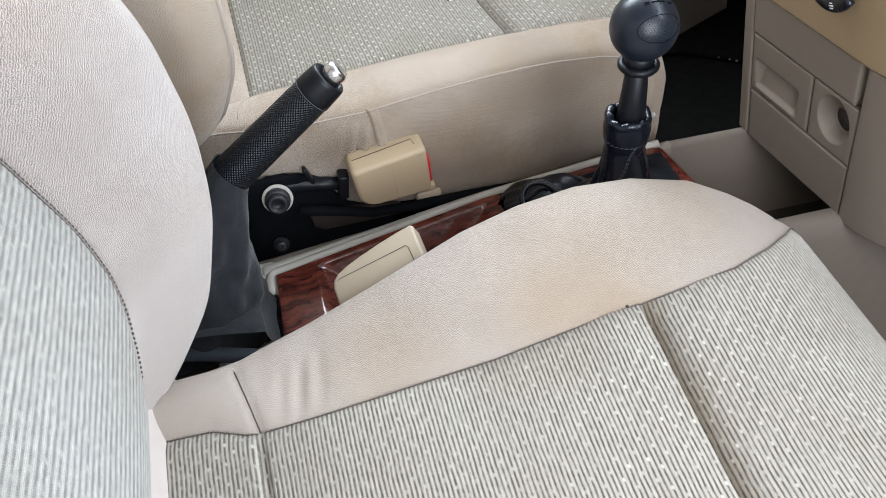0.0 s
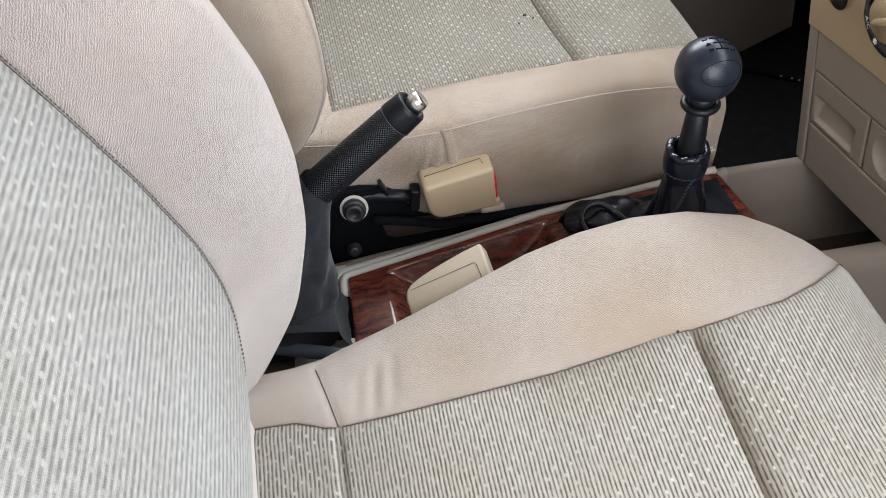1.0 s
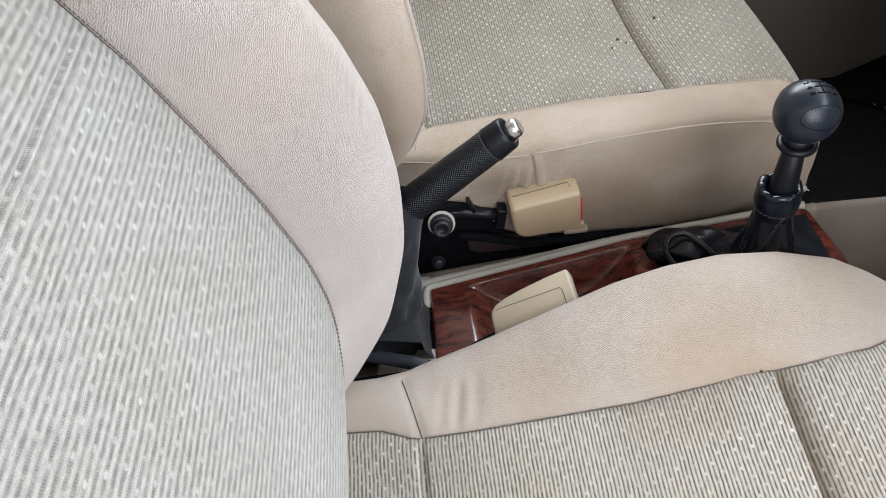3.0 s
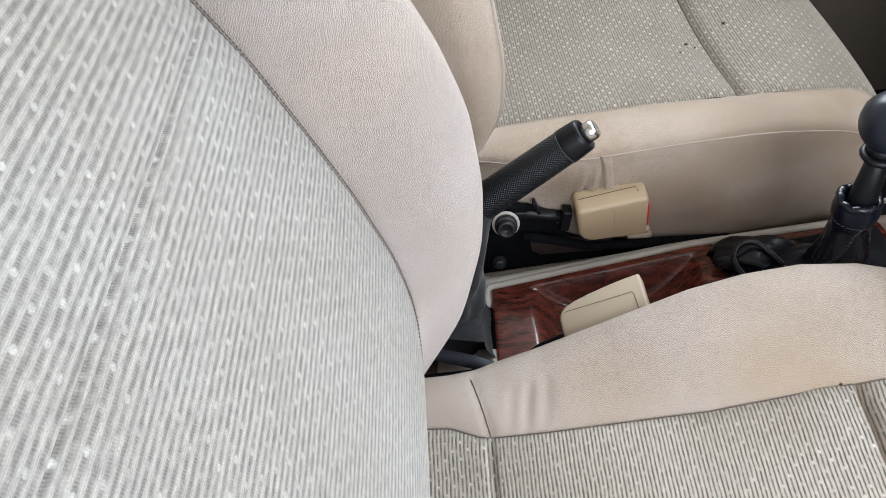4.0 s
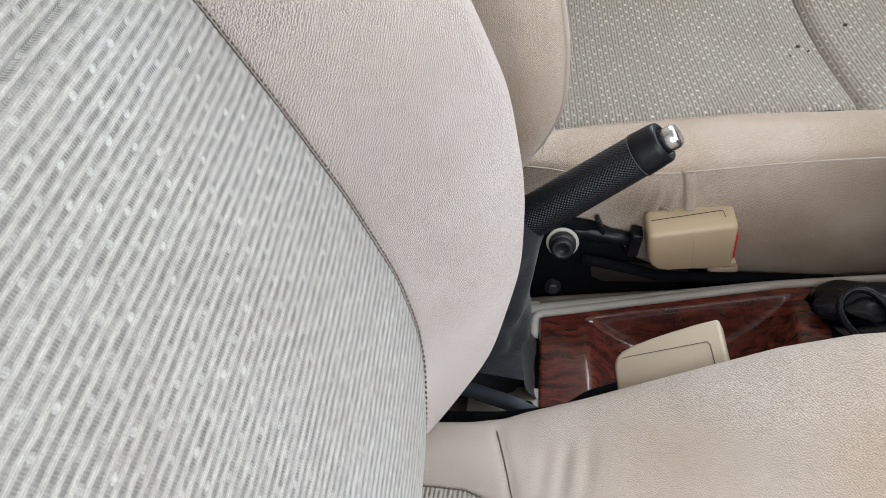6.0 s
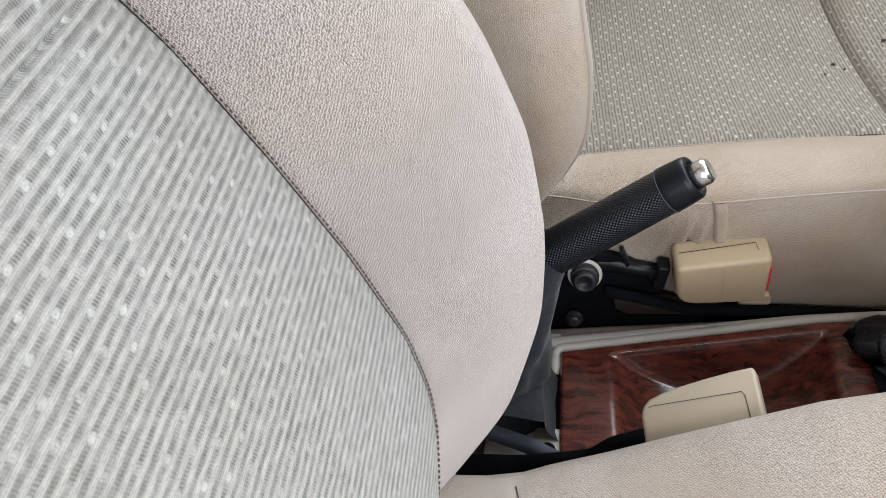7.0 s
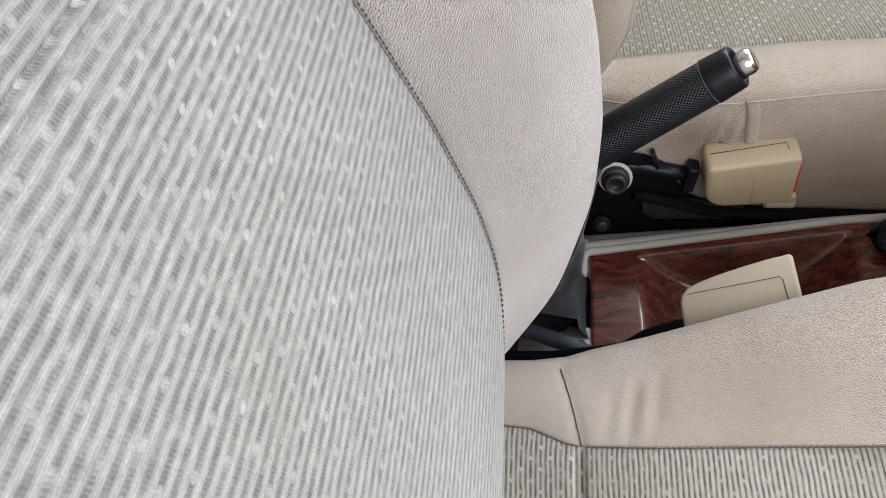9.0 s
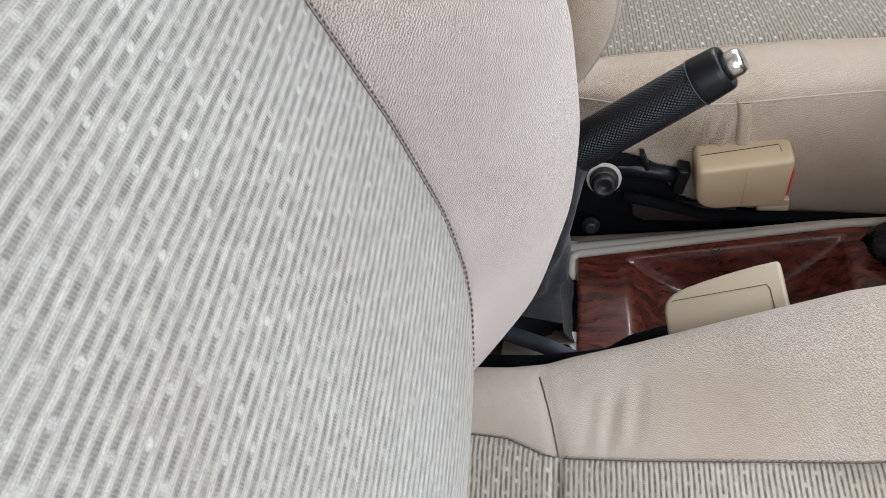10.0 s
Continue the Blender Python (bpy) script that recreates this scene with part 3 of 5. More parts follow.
def car_seat(put, label, cloth, rib_low, rib_high, far=False):
    """A car seat. put: a function that lays points of the near seat into the car."""
    base = put(np.array([[0.15, MID, 0.0]]))[0]
    seat = thing("car_seat", tuple(base), label, "car seat", "front seats")

    # cushion insert
    line, length = smooth_line(FAR_CUSHION_LINE if far else CUSHION_LINE, int(0.62 / CUSHION_PITCH * 5), 2)
    u = np.linspace(0, length, len(line))
    ax, az = line[:, 0], line[:, 1]
    u0 = float(np.interp(0.037, ax[: len(ax) // 2], u[: len(ax) // 2]))
    u1 = float(np.interp(0.295, ax[: int(len(ax) * 0.8)], u[: int(len(ax) * 0.8)]))
    tx, tz = np.gradient(ax), np.gradient(az)
    tl = np.hypot(tx, tz)
    nx, nz = -tz / tl, tx / tl
    lift = insert_ribs(u, CUSHION_PITCH) + groove(u, u0, 0.0035, 0.005) + groove(u, u1 - 0.024, 0.014, -0.0020) + groove(u, u1 + 0.040, 0.018, -0.0020) - 0.0125 * np.clip((u - u1) / 0.0022 + 0.5, 0, 1) * np.exp(-np.maximum(u - u1, 0) / 0.0135)
    valley = lift - insert_ribs(u, CUSHION_PITCH)
    half = curve_at(CUSHION, ax)[:, 0] - MID
    if far:
        half = np.where(ax > 0.36, curve_at(FAR_EDGE, ax)[:, 0] - MID, half)
    half = np.where(ax[np.newaxis, :][0] > 0.452, np.maximum(half, 0.208), half)
    cols = np.linspace(-1, 1, 49)
    pts = np.zeros((len(ax), len(cols), 3))
    for j, c in enumerate(cols):
        edge = -0.0020 * np.exp(-(((1 - abs(c)) / 0.03) ** 2))
        dish = -0.013 * (1 - c * c) ** 1.2 * np.interp(ax, [-0.1, 0.05, 0.35, 0.45], [0.4, 1, 1, 0.0])
        near_edge = min(1.0, 14 * (1 - abs(c)))
        d = lift - (1 - near_edge) * np.minimum(valley, 0.0) * 0.85 + edge + dish
        pts[:, j, 0], pts[:, j, 1], pts[:, j, 2] = ax + nx * d, MID + half * c, az + nz * d
    uv = np.stack(np.broadcast_arrays(u[:, None], half[:, None] * cols[None, :]), -1)
    first = int(np.argmin(np.abs(u - u0))) if far else 0
    cloth_pts, rear_pts = pts[first:], pts[list(range(0, first, 4)) + [first]]
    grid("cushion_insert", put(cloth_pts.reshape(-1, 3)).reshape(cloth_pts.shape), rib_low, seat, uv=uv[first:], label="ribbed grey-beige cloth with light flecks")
    if far:
        grid("rear_strip", put(rear_pts.reshape(-1, 3)).reshape(rear_pts.shape), cloth, seat, uv=cloth_uv(rear_pts), label="plain beige cloth strip behind the insert")

    # cushion bolsters, with the side of the cushion under them
    for side in (1, -1):
        take = slice(0, None, 4)
        x, z, low_by = ax[take], az[take], valley[take]
        tab = curve_at(CUSHION, x)
        rows = []
        for k in range(len(x)):
            ys, yc, zc = tab[k]
            nose = x[k] > 0.448
            flat = z[k] - 0.0012
            zs = flat + min(0.0, low_by[k]) * 0.12
            if nose:
                turned = float(np.clip((0.330 - z[k]) / 0.035, 0, 1))
                ys, yc, zc = MID + max(ys - MID, 0.208), max(yc, MID + 0.210), min(zc, zs) * (1 - turned) + zs * turned
            if far and not nose:
                if x[k] > 0.36:
                    ys = float(curve_at(FAR_EDGE, x[k])[0])
                    yc = max(yc, 0.484)
                zc = flat + 0.35 * max(zc - flat, -0.004) + 0.012 * np.interp(x[k], [0, 0.3, 0.43, 0.448], [1, 1, 0.6, 0])
            row = []
            for w in np.linspace(0, 1, 15):
                wave = math.sin(w * math.pi / 2) ** 0.85
                crease = 0.0
                if not far:
                    for cx, cd in ((0.052, 0.0025), (0.064, 0.004), (0.078, 0.0022)):
                        crease -= cd * math.exp(-(((x[k] - cx - 0.01 * w) / 0.0045) ** 2)) * math.sin(math.pi * min(1, w * 1.35)) if w < 0.74 else 0
                    crease += 0.0022 * math.sin(x[k] * 38 + w * 3) * w * (1 - w)
                    crease -= 0.0022 * math.exp(-(((x[k] - 0.0385 + 0.0125 * w) / 0.0025) ** 2))
                row.append((x[k], ys + (yc - ys) * w, zs + (zc - zs) * wave + 0.003 * math.sin(math.pi * w) + crease))
            r = float(np.interp(x[k], [0.430, 0.450], [0.014, 0.008])) if not nose else 0.008
            for a in np.linspace(0.25, 1, 5) * math.pi / 2:
                row.append((x[k], yc + r * math.sin(a), zc - r * (1 - math.cos(a))))
            low = 0.238 if far else 0.20
            for w in np.linspace(0.08, 1, 17):
                bulge = 0.006 * math.sin(math.pi * w) if far else 0.004 * math.sin(math.pi * w)
                if far:
                    # folds that run from the tab down towards the rear
                    fan = 2 * math.pi * ((x[k] - 0.140) + 0.018 * w) / (0.0115 + 0.006 * w)
                    bulge += 0.0110 * (abs(math.sin(0.5 * fan)) ** 0.7 - 0.6) * math.exp(-(((x[k] - 0.126 + 0.010 * w) / 0.0165) ** 2)) * math.sin(math.pi * min(1, 1.8 * w)) ** 0.8
                    bulge += 0.0016 * math.sin(31 * x[k] + 5 * w) * math.sin(math.pi * w)
                row.append((x[k], yc + r + bulge - 0.010 * w * w, (zc - r) * (1 - w) + min(low, zc - r) * w))
            rows.append(row)
        p = np.array(rows)
        if side < 0:
            p[..., 1] = 2 * MID - p[..., 1]
        grid("cushion_bolster", put(p.reshape(-1, 3)).reshape(p.shape), cloth if far else SAT_ON, seat, uv=cloth_uv(p))
        # stitched seams
        edge = p[:, 0].copy()
        keep = (edge[:, 0] > -0.06) & (edge[:, 0] < 0.452)
        tube("seam", put(edge[keep] + (0, 0, 0.0004)), 0.0005, PIPING if far else THREAD, seat, 6)
        if not far:
            stitching("stitching", put(edge[keep] + (0, 0.0002 * side, 0.0011)), 0.0034, 0.00050, 0.62, SEAM_THREAD, seat)
        if side > 0:
            cross = []
            for i in range(0, 15):
                want = 0.0385 - 0.0125 * i / 14
                a = int(np.searchsorted(x[: len(x) // 2], want))
                f = (want - x[a - 1]) / (x[a] - x[a - 1])
                cross.append(p[a - 1, i] * (1 - f) + p[a, i] * f)
            tube("seam", put(np.array(cross) + (0, 0, 0.0004)), 0.0005, PIPING if far else THREAD, seat, 6)
            if far:
                mid = p[:, 17][(p[:, 17][:, 0] > -0.05) & (p[:, 17][:, 0] < 0.40)]
                tube("seam", put(mid + (0, 0.0003, 0.0003)), 0.0007, PIPING, seat, 6)
                k = int(np.argmin(np.abs(x - 0.1455)))
                rows = []
                for i in range(17, 32):
                    c = p[k, i] + (-0.0065 + 0.0010 * (i - 17), 0, 0)
                    rise = 0.0034 + 0.0012 * math.sin(math.pi * min(1, (i - 17) / 14 + 0.08))
                    rows.append([c + (dx, rise * max(0.0, 1 - (dx / 0.0056) ** 4) - 0.0012, 0) for dx in np.linspace(-0.0056, 0.0056, 13)])
                rows = np.array(rows)
                grid("tab", put(rows.reshape(-1, 3)).reshape(rows.shape), cloth, seat, uv=cloth_uv(rows), label="sewn-on strip of beige cloth")
    # seat frame under the cushion
    bm = bmesh.new()
    bmesh.ops.create_cube(bm, size=1.0)
    for v in bm.verts:
        v.co = Vector((0.17 + v.co.x * 0.56, MID + v.co.y * 0.40, 0.10 + v.co.z * 0.20))
    q = put(np.array([tuple(v.co) for v in bm.verts]))
    for v, c in zip(bm.verts, q):
        v.co = c
    part("seat_frame", bm, MATT_BLACK, seat, "black steel seat frame", smooth=False)

    # backrest insert: ribs lie across it
    zline = [(-0.178, 0.985), (-0.028, 0.55), (-0.0125, 0.50), (-0.007, 0.48), (-0.002, 0.458), (0.0, 0.440), (-0.0025, 0.42), (-0.011, 0.395), (-0.03, 0.36), (-0.06, 0.33)]
    bl, blen = smooth_line(zline, int(0.70 / BACK_PITCH * 5), 2)
    bu = np.linspace(0, blen, len(bl))
    bx, bz = bl[:, 0], bl[:, 1]
    tx, tz = np.gradient(bx), np.gradient(bz)
    tl = np.hypot(tx, tz)
    nx, nz = -tz / tl, tx / tl
    sgn = np.sign(nx.mean())
    nx, nz = nx * sgn, nz * sgn
    seam = np.array(smooth_line(BACK_SEAM, 200, 1)[0])
    order = np.argsort(seam[:, 2])
    bhalf = np.interp(bz, seam[order, 2], seam[order, 1]) - MID
    bhalf = np.where(bz < 0.444, np.maximum(bhalf, 0.118), bhalf)
    fold_u = float(np.interp(-0.677, -bz, bu))
    lift = 0.36 * insert_ribs(bu, BACK_PITCH)
    fold = groove(bu, fold_u, 0.0012, 0.0027) + groove(bu, fold_u + 0.0042, 0.0011, 0.0014) + groove(bu, fold_u + 0.016, 0.012, -0.0022) + groove(bu, fold_u - 0.014, 0.012, -0.0022)
    pts = np.zeros((len(bx), len(cols), 3))
    for j, c in enumerate(cols):
        edge = -0.0009 * np.exp(-(((1 - abs(c)) / 0.03) ** 2))
        bow = 0.003 * (1 - c * c)
        d = lift + fold * min(1.0, 7 * (1 - abs(c))) + edge + bow
        pts[:, j, 0], pts[:, j, 1], pts[:, j, 2] = bx + nx * d, MID + bhalf * c, bz + nz * d
    uv = np.stack(np.broadcast_arrays(bu[:, None], bhalf[:, None] * cols[None, :]), -1)
    grid("backrest_insert", put(pts.reshape(-1, 3)).reshape(pts.shape), rib_high, seat, uv=uv, label="ribbed grey-beige cloth with light flecks")

    both = np.concatenate([np.array(BACK_SEAM), np.array(BACK_RIDGE)], 1)
    both = smooth_line(both, 150, 6)[0]
    swell = curve_at([(0.30, -0.010), (0.36, -0.006), (0.40, 0.002), (0.44, 0.008), (0.50, 0.011), (1.0, 0.011)], both[:, 5])[:, 0]
    for side in (1, -1):
        rows = []
        for row, puff in zip(both, swell):
            s, r = row[:3].copy(), row[3:]
            s[0] = np.interp(s[2], bz[::-1], bx[::-1])
            line = []
            n = np.array((0.78, -0.60, 0.10))
            for w in [0.0, 0.018, 0.045] + list(np.linspace(0.09, 1, 15)):
                p = s + (r - s) * w + n * (puff * math.sin(math.pi * w) ** 0.95)
                if w == 0:
                    p = p - n * 0.0030
                elif w < 0.02:
                    p = p - n * 0.0004
                line.append(p)
            rad = 0.033
            for a in np.linspace(0.1, 1, 10) * math.pi * 0.55:
                line.append(r + np.array((-rad * (1 - math.cos(a)), 0.05 * math.sin(a), 0)))
            last = line[-1]
            for w in np.linspace(0.15, 1, 8):
                line.append(last + np.array((-0.15 * w, 0.004 * math.sin(math.pi * w) - 0.03 * w * w, 0.0)))
            rows.append(line)
        p = np.array(rows)
        if side < 0:
            p[..., 1] = 2 * MID - p[..., 1]
        grid("backrest_bolster", put(p.reshape(-1, 3)).reshape(p.shape), cloth, seat, uv=cloth_uv(p))
        tube("seam", put(p[2:-2, 0] + (0.0009, 0, 0.0003)), 0.00055, THREAD, seat, 6)
        if not far:
            stitching("stitching", put(0.65 * p[2:-2, 0] + 0.35 * p[2:-2, 1] + (0.0016, -0.0004 * side, 0.0003)), 0.0026, 0.00062, 0.58, THREAD, seat)
        if far and side > 0:
            tube("piping", put(p[:-6, 19]), 0.0024, PIPING, seat, 8)
    # closed shell behind
    bm = bmesh.new()
    bmesh.ops.create_cube(bm, size=1.0)
    for v in bm.verts:
        zz = 0.985 if v.co.z > 0 else 0.30
        back = -0.215 - 0.33 * (zz - 0.55) if v.co.x < 0 else -0.10 - 0.345 * (zz - 0.549)
        v.co = Vector((back, MID + v.co.y * 0.44, zz))
    q = put(np.array([tuple(v.co) for v in bm.verts]))
    for v, c in zip(bm.verts, q):
        v.co = c
    part("backrest_back", bm, cloth, seat, smooth=False)
    return seat


def put_near(p):
    return np.asarray(p, float)


def put_far(p):
    p = np.array(p, float)
    q = p.copy()
    q[:, 1] = 2 * CAR_MID - p[:, 1]
    q[:, 0] = 0.037 + (p[:, 0] - 0.037) * np.where(p[:, 0] > 0.037, 0.965, 1.0)
    pivot = np.array((0.037, 0.759, 0.331))
    turn = np.array((Matrix.Rotation(radians(3.0), 3, "Z") @ Matrix.Rotation(radians(5.5), 3, "Y")))
    r = (q - pivot) @ turn.T + np.array((0.063, 0.753, 0.347))
    # the backrest leans back, and the cushion's nose is bowed
    r[:, 0] -= np.interp(r[:, 2], [0.345, 0.39, 0.44, 0.55, 0.62], [0.0, 0.010, 0.013, 0.028, 0.036]) * np.clip((0.20 - r[:, 0]) / 0.08, 0, 1)
    across = (p[:, 1] - MID) / 0.23
    r[:, 0] += np.clip((p[:, 0] - 0.30) / 0.14, 0, 1) * (0.013 * (1 - across**2) - 0.009 * np.clip(across, 0, 1) ** 4)
    return r


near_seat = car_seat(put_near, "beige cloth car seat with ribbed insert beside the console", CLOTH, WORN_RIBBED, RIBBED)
far_seat = car_seat(put_far, "slightly soiled beige cloth car seat across the console", SOILED_SHADED, FAR_RIBBED, FAR_RIBBED, far=True)


box("cover_lug", (0.2080, 0.6765, 0.2500), (0.026, 0.008, 0.012), SOILED_SHADED, far_seat, turn=pose(0, 0, 0, 0, -6, 3), bevel=0.0045, label="hem of the beige seat cover")

BACK_CRUMBS = [(-0.0105, 0.402, 0.482, 0.0007), (-0.0765, 0.307, 0.698, 0.0014), (-0.0725, 0.306, 0.686, 0.0017)]
DIRT = plastic("dirt", (0.05, 0.042, 0.035), 0.9)


def specks(seat, places, steep=False):
    """Small dark crumbs pressed into the cloth."""
    for x, y, z, r in places:
        bm = bmesh.new()
        bmesh.ops.create_icosphere(bm, subdivisions=2, radius=1.0)
        for v in bm.verts:
            k = 1 + 0.35 * noise.noise(v.co * 1.7 + Vector((x * 90, y * 70, z)))
            thin = (0.0016, r * k) if steep else (r * k, 0.0016)
            v.co = Vector((x + v.co.x * thin[0], y + v.co.y * r * 0.8 * k, z + v.co.z * thin[1]))
        part("crumb", bm, DIRT, seat, "dark crumb of dirt")


specks(far_seat, [(0.290, 0.874, 0.3450, 0.0019), (0.298, 0.866, 0.3446, 0.0011), (0.341, 0.910, 0.3446, 0.0020), (0.280, 0.858, 0.3454, 0.0010), (0.308, 0.884, 0.3360, 0.0009)])

specks(far_seat, [(0.2500, 0.6760, 0.3050, 0.0008), (0.3280, 0.6800, 0.2870, 0.0010)], True)
specks(near_seat, BACK_CRUMBS, True)
specks(near_seat, [(0.286, 0.416, 0.3615, 0.0012)])

# ---- centre console ----
def deck(x):
    return 0.23 + 0.1 * (x - 0.05)


console = thing("centre_console", (0.2, 0.59, 0.0), "beige plastic centre console with red wood-look trim", "console")
WOOD_END = 0.4490
xs = np.r_[np.linspace(-0.40, 0.05, 12), 0.054, 0.056, 0.058, 0.06, np.linspace(0.07, WOOD_END - 0.0001, 20), np.linspace(WOOD_END + 0.0001, 0.470, 6), np.linspace(0.48, 0.75, 14)]
rows = []
for x in xs:
    if x < WOOD_END:
        z, sink = deck(x) - 0.004, 0.050 * np.clip((x - 0.055) / 0.004, 0, 1)
        inner = [(0.654, 0.1), (0.652, 0.5), (0.648, 1), (0.63, 1), (0.60, 1), (0.56, 1), (0.545, 1), (0.542, 0.6), (0.540, 0.25)]
    else:
        z, sink = 0.2650 - 0.035 * (x - 0.447), 0.085
        inner = [(0.6545, 0.05), (0.6520, 0.30), (0.6480, 0.70), (0.6400, 0.93), (0.60, 1), (0.556, 0.93), (0.5460, 0.70), (0.5410, 0.30), (0.5385, 0.05)]
    row = [(x, 0.690, 0.0), (x, 0.668, z - 0.02), (x, 0.666, z - 0.004), (x, 0.662, z), (x, 0.656, z)]
    row += [(x, y, z - k * sink) for y, k in inner]
    row += [(x, 0.536, z), (x, 0.524, z), (x, 0.520, z - 0.004), (x, 0.516, z - 0.02), (x, 0.50, 0.0)]
    rows.append(row)
split_at = int(np.searchsorted(xs, WOOD_END))
grid("console_body", rows[:split_at], BEIGE, console)
grid("front_tray", rows[split_at:], TRAY, console, label="beige plastic tray before the gear lever, darkened for shade")
# pale rim along the trim: a bead against the wood and a lower strip outside it


def trim_edge(x):
    """The far edge of the wood trim."""
    return min(0.6345 + 0.093 * (x - 0.05), 0.6535)


bead = [(0.0440, 0.6130, deck(0.044) - 0.0005), (0.0440, 0.6250, deck(0.044) + 0.0005), (0.0446, 0.6330, deck(0.045) + 0.001), (0.0472, 0.6368, deck(0.047) + 0.001), (0.0515, 0.6385, deck(0.052) + 0.001)]
tube("rim", bead + [(x, trim_edge(x) + 0.0034, deck(x) + 0.001) for x in np.linspace(0.058, 0.435, 40)], 0.0042, CREAM, console, 10, "pale cream plastic rim")
rows = []
for x in np.linspace(0.040, 0.435, 40):
    inner, outer = trim_edge(x) + 0.004, min(0.6510 + 0.055 * (x - 0.065), 0.6605)
    rows.append([(x, inner + (outer - inner) * w, deck(x) + 0.0040 - drop) for w, drop in ((0, 0.004), (0.06, 0.0012), (0.15, 0.0002), (0.55, 0), (0.80, 0.0004), (0.94, 0.0016), (1.0, 0.0036), (1.03, 0.010))])
grid("rim_strip", rows, CREAM, console, label="pale cream plastic strip")
box("rear_plate", (0.010, 0.6365, deck(0.01) + 0.0015), (0.080, 0.037, 0.006), CREAM, console, label="pale cream plastic plate")
box("screw_plate", (0.0215, 0.5475, deck(0.01) + 0.0015), (0.060, 0.032, 0.006), CREAM, console, turn=pose(0, 0, 0, 0, 0, -4), label="pale cream plastic plate with a screw hole")
# Black plate added where the gap under the lever lies in the dark.
box("slot", (0.010, 0.5875, deck(0.01)), (0.084, 0.060, 0.004), MATT_BLACK, console, label="black filler plate for the dark gap under the lever")
lathe("screw_hole", [(0, 0.0), (0.0, 0.0068), (0.0012, 0.0066), (0.0014, 0.0052), (0.0006, 0.0046), (0.0006, 0.0)], (0.0400, 0.5405, deck(0.036) + 0.0034), (0, 0, 1), MATT_BLACK, console, 16)

gx = np.r_[np.linspace(0.048, 0.086, 30), np.linspace(0.087, 0.263, 177), np.linspace(0.2645, WOOD_END, 96)]
across = np.linspace(0, 1, 116)


def soft_min(a, b, k):
    h = max(k - abs(a - b), 0.0) / k
    return min(a, b) - h * h * k / 4


top = np.zeros((len(gx), len(across), 3))
for i, x in enumerate(gx):
    for j, w in enumerate(across):
        y = 0.536 + (trim_edge(x) - 0.536) * w
        # a boat-shaped coin tray with rounded lips
        floor = 0.041 * (1 - ((x - 0.1745) / 0.0835) ** 2)
        wall = soft_min(soft_min((0.6285 + 0.085 * (x - 0.091) - y) * 2.4, (y - 0.545) * 2.4, 0.006), soft_min((x - 0.0875) * 2.6, (0.2585 - x) * 1.5, 0.004), 0.006)
        d = -soft_min(-soft_min(floor, wall, 0.009), 0.0, 0.0045)
        pit = 0.02 * np.clip((min(x - 0.280, 0.427 - x, y - 0.550, 0.640 - y)) / 0.0025, 0, 1)
        edge = 0.007 * (1 - np.clip(min(x - 0.048, 2.2 * (WOOD_END - x), trim_edge(x) - y) / 0.0032, 0, 1)) ** 2
        skew = 0.16 * max(0.0, y - 0.590) * min(1.0, max(0.0, (x - 0.424) / 0.025))
        top[i, j] = (x - skew, y, deck(x) + 0.004 - max(d, pit) - edge - 15.0 * max(0.0, x - 0.432) ** 2 - 0.16 * max(0.0, x - 0.425))
grid("wood_trim", top, WOOD, console, label="glossy dark red wood-look trim with a coin tray")

# Dark sheet added over the tray floor to stand for the shade there.
grid("tray_shade_sheet", [[(x, y, 0.2650 - 0.035 * (x - 0.447) - 0.0825) for y in np.linspace(0.560, 0.636, 8)] for x in np.linspace(WOOD_END + 0.004, 0.745, 16)], RECESS_BROWN, console, label="dark brown sheet for the shade on the tray floor")
# Black sheet added to fill the dark gap between console and cushion.
carpet = []
for x in np.linspace(-0.30, 0.30, 40):
    carpet.append([(x, 0.5325 - 0.004 * w + 0.001 * math.sin(70 * x), 0.2335 + 0.1 * max(0.0, x - 0.05) - 0.05 * w * w) if x < 0.05 else (x, 0.529 - 0.010 * w, deck(x) + 0.001 - 0.05 * w * w) for w in np.linspace(0, 1, 8)])
grid("side_filler", carpet, MATT_BLACK, console, label="black filler sheet for the dark gap beside the console")

# ---- gear lever ----
gear = thing("gear_lever", (0.354, 0.572, deck(0.354)), "black ball-topped gear lever in a leather boot", "gear lever")
rows = []
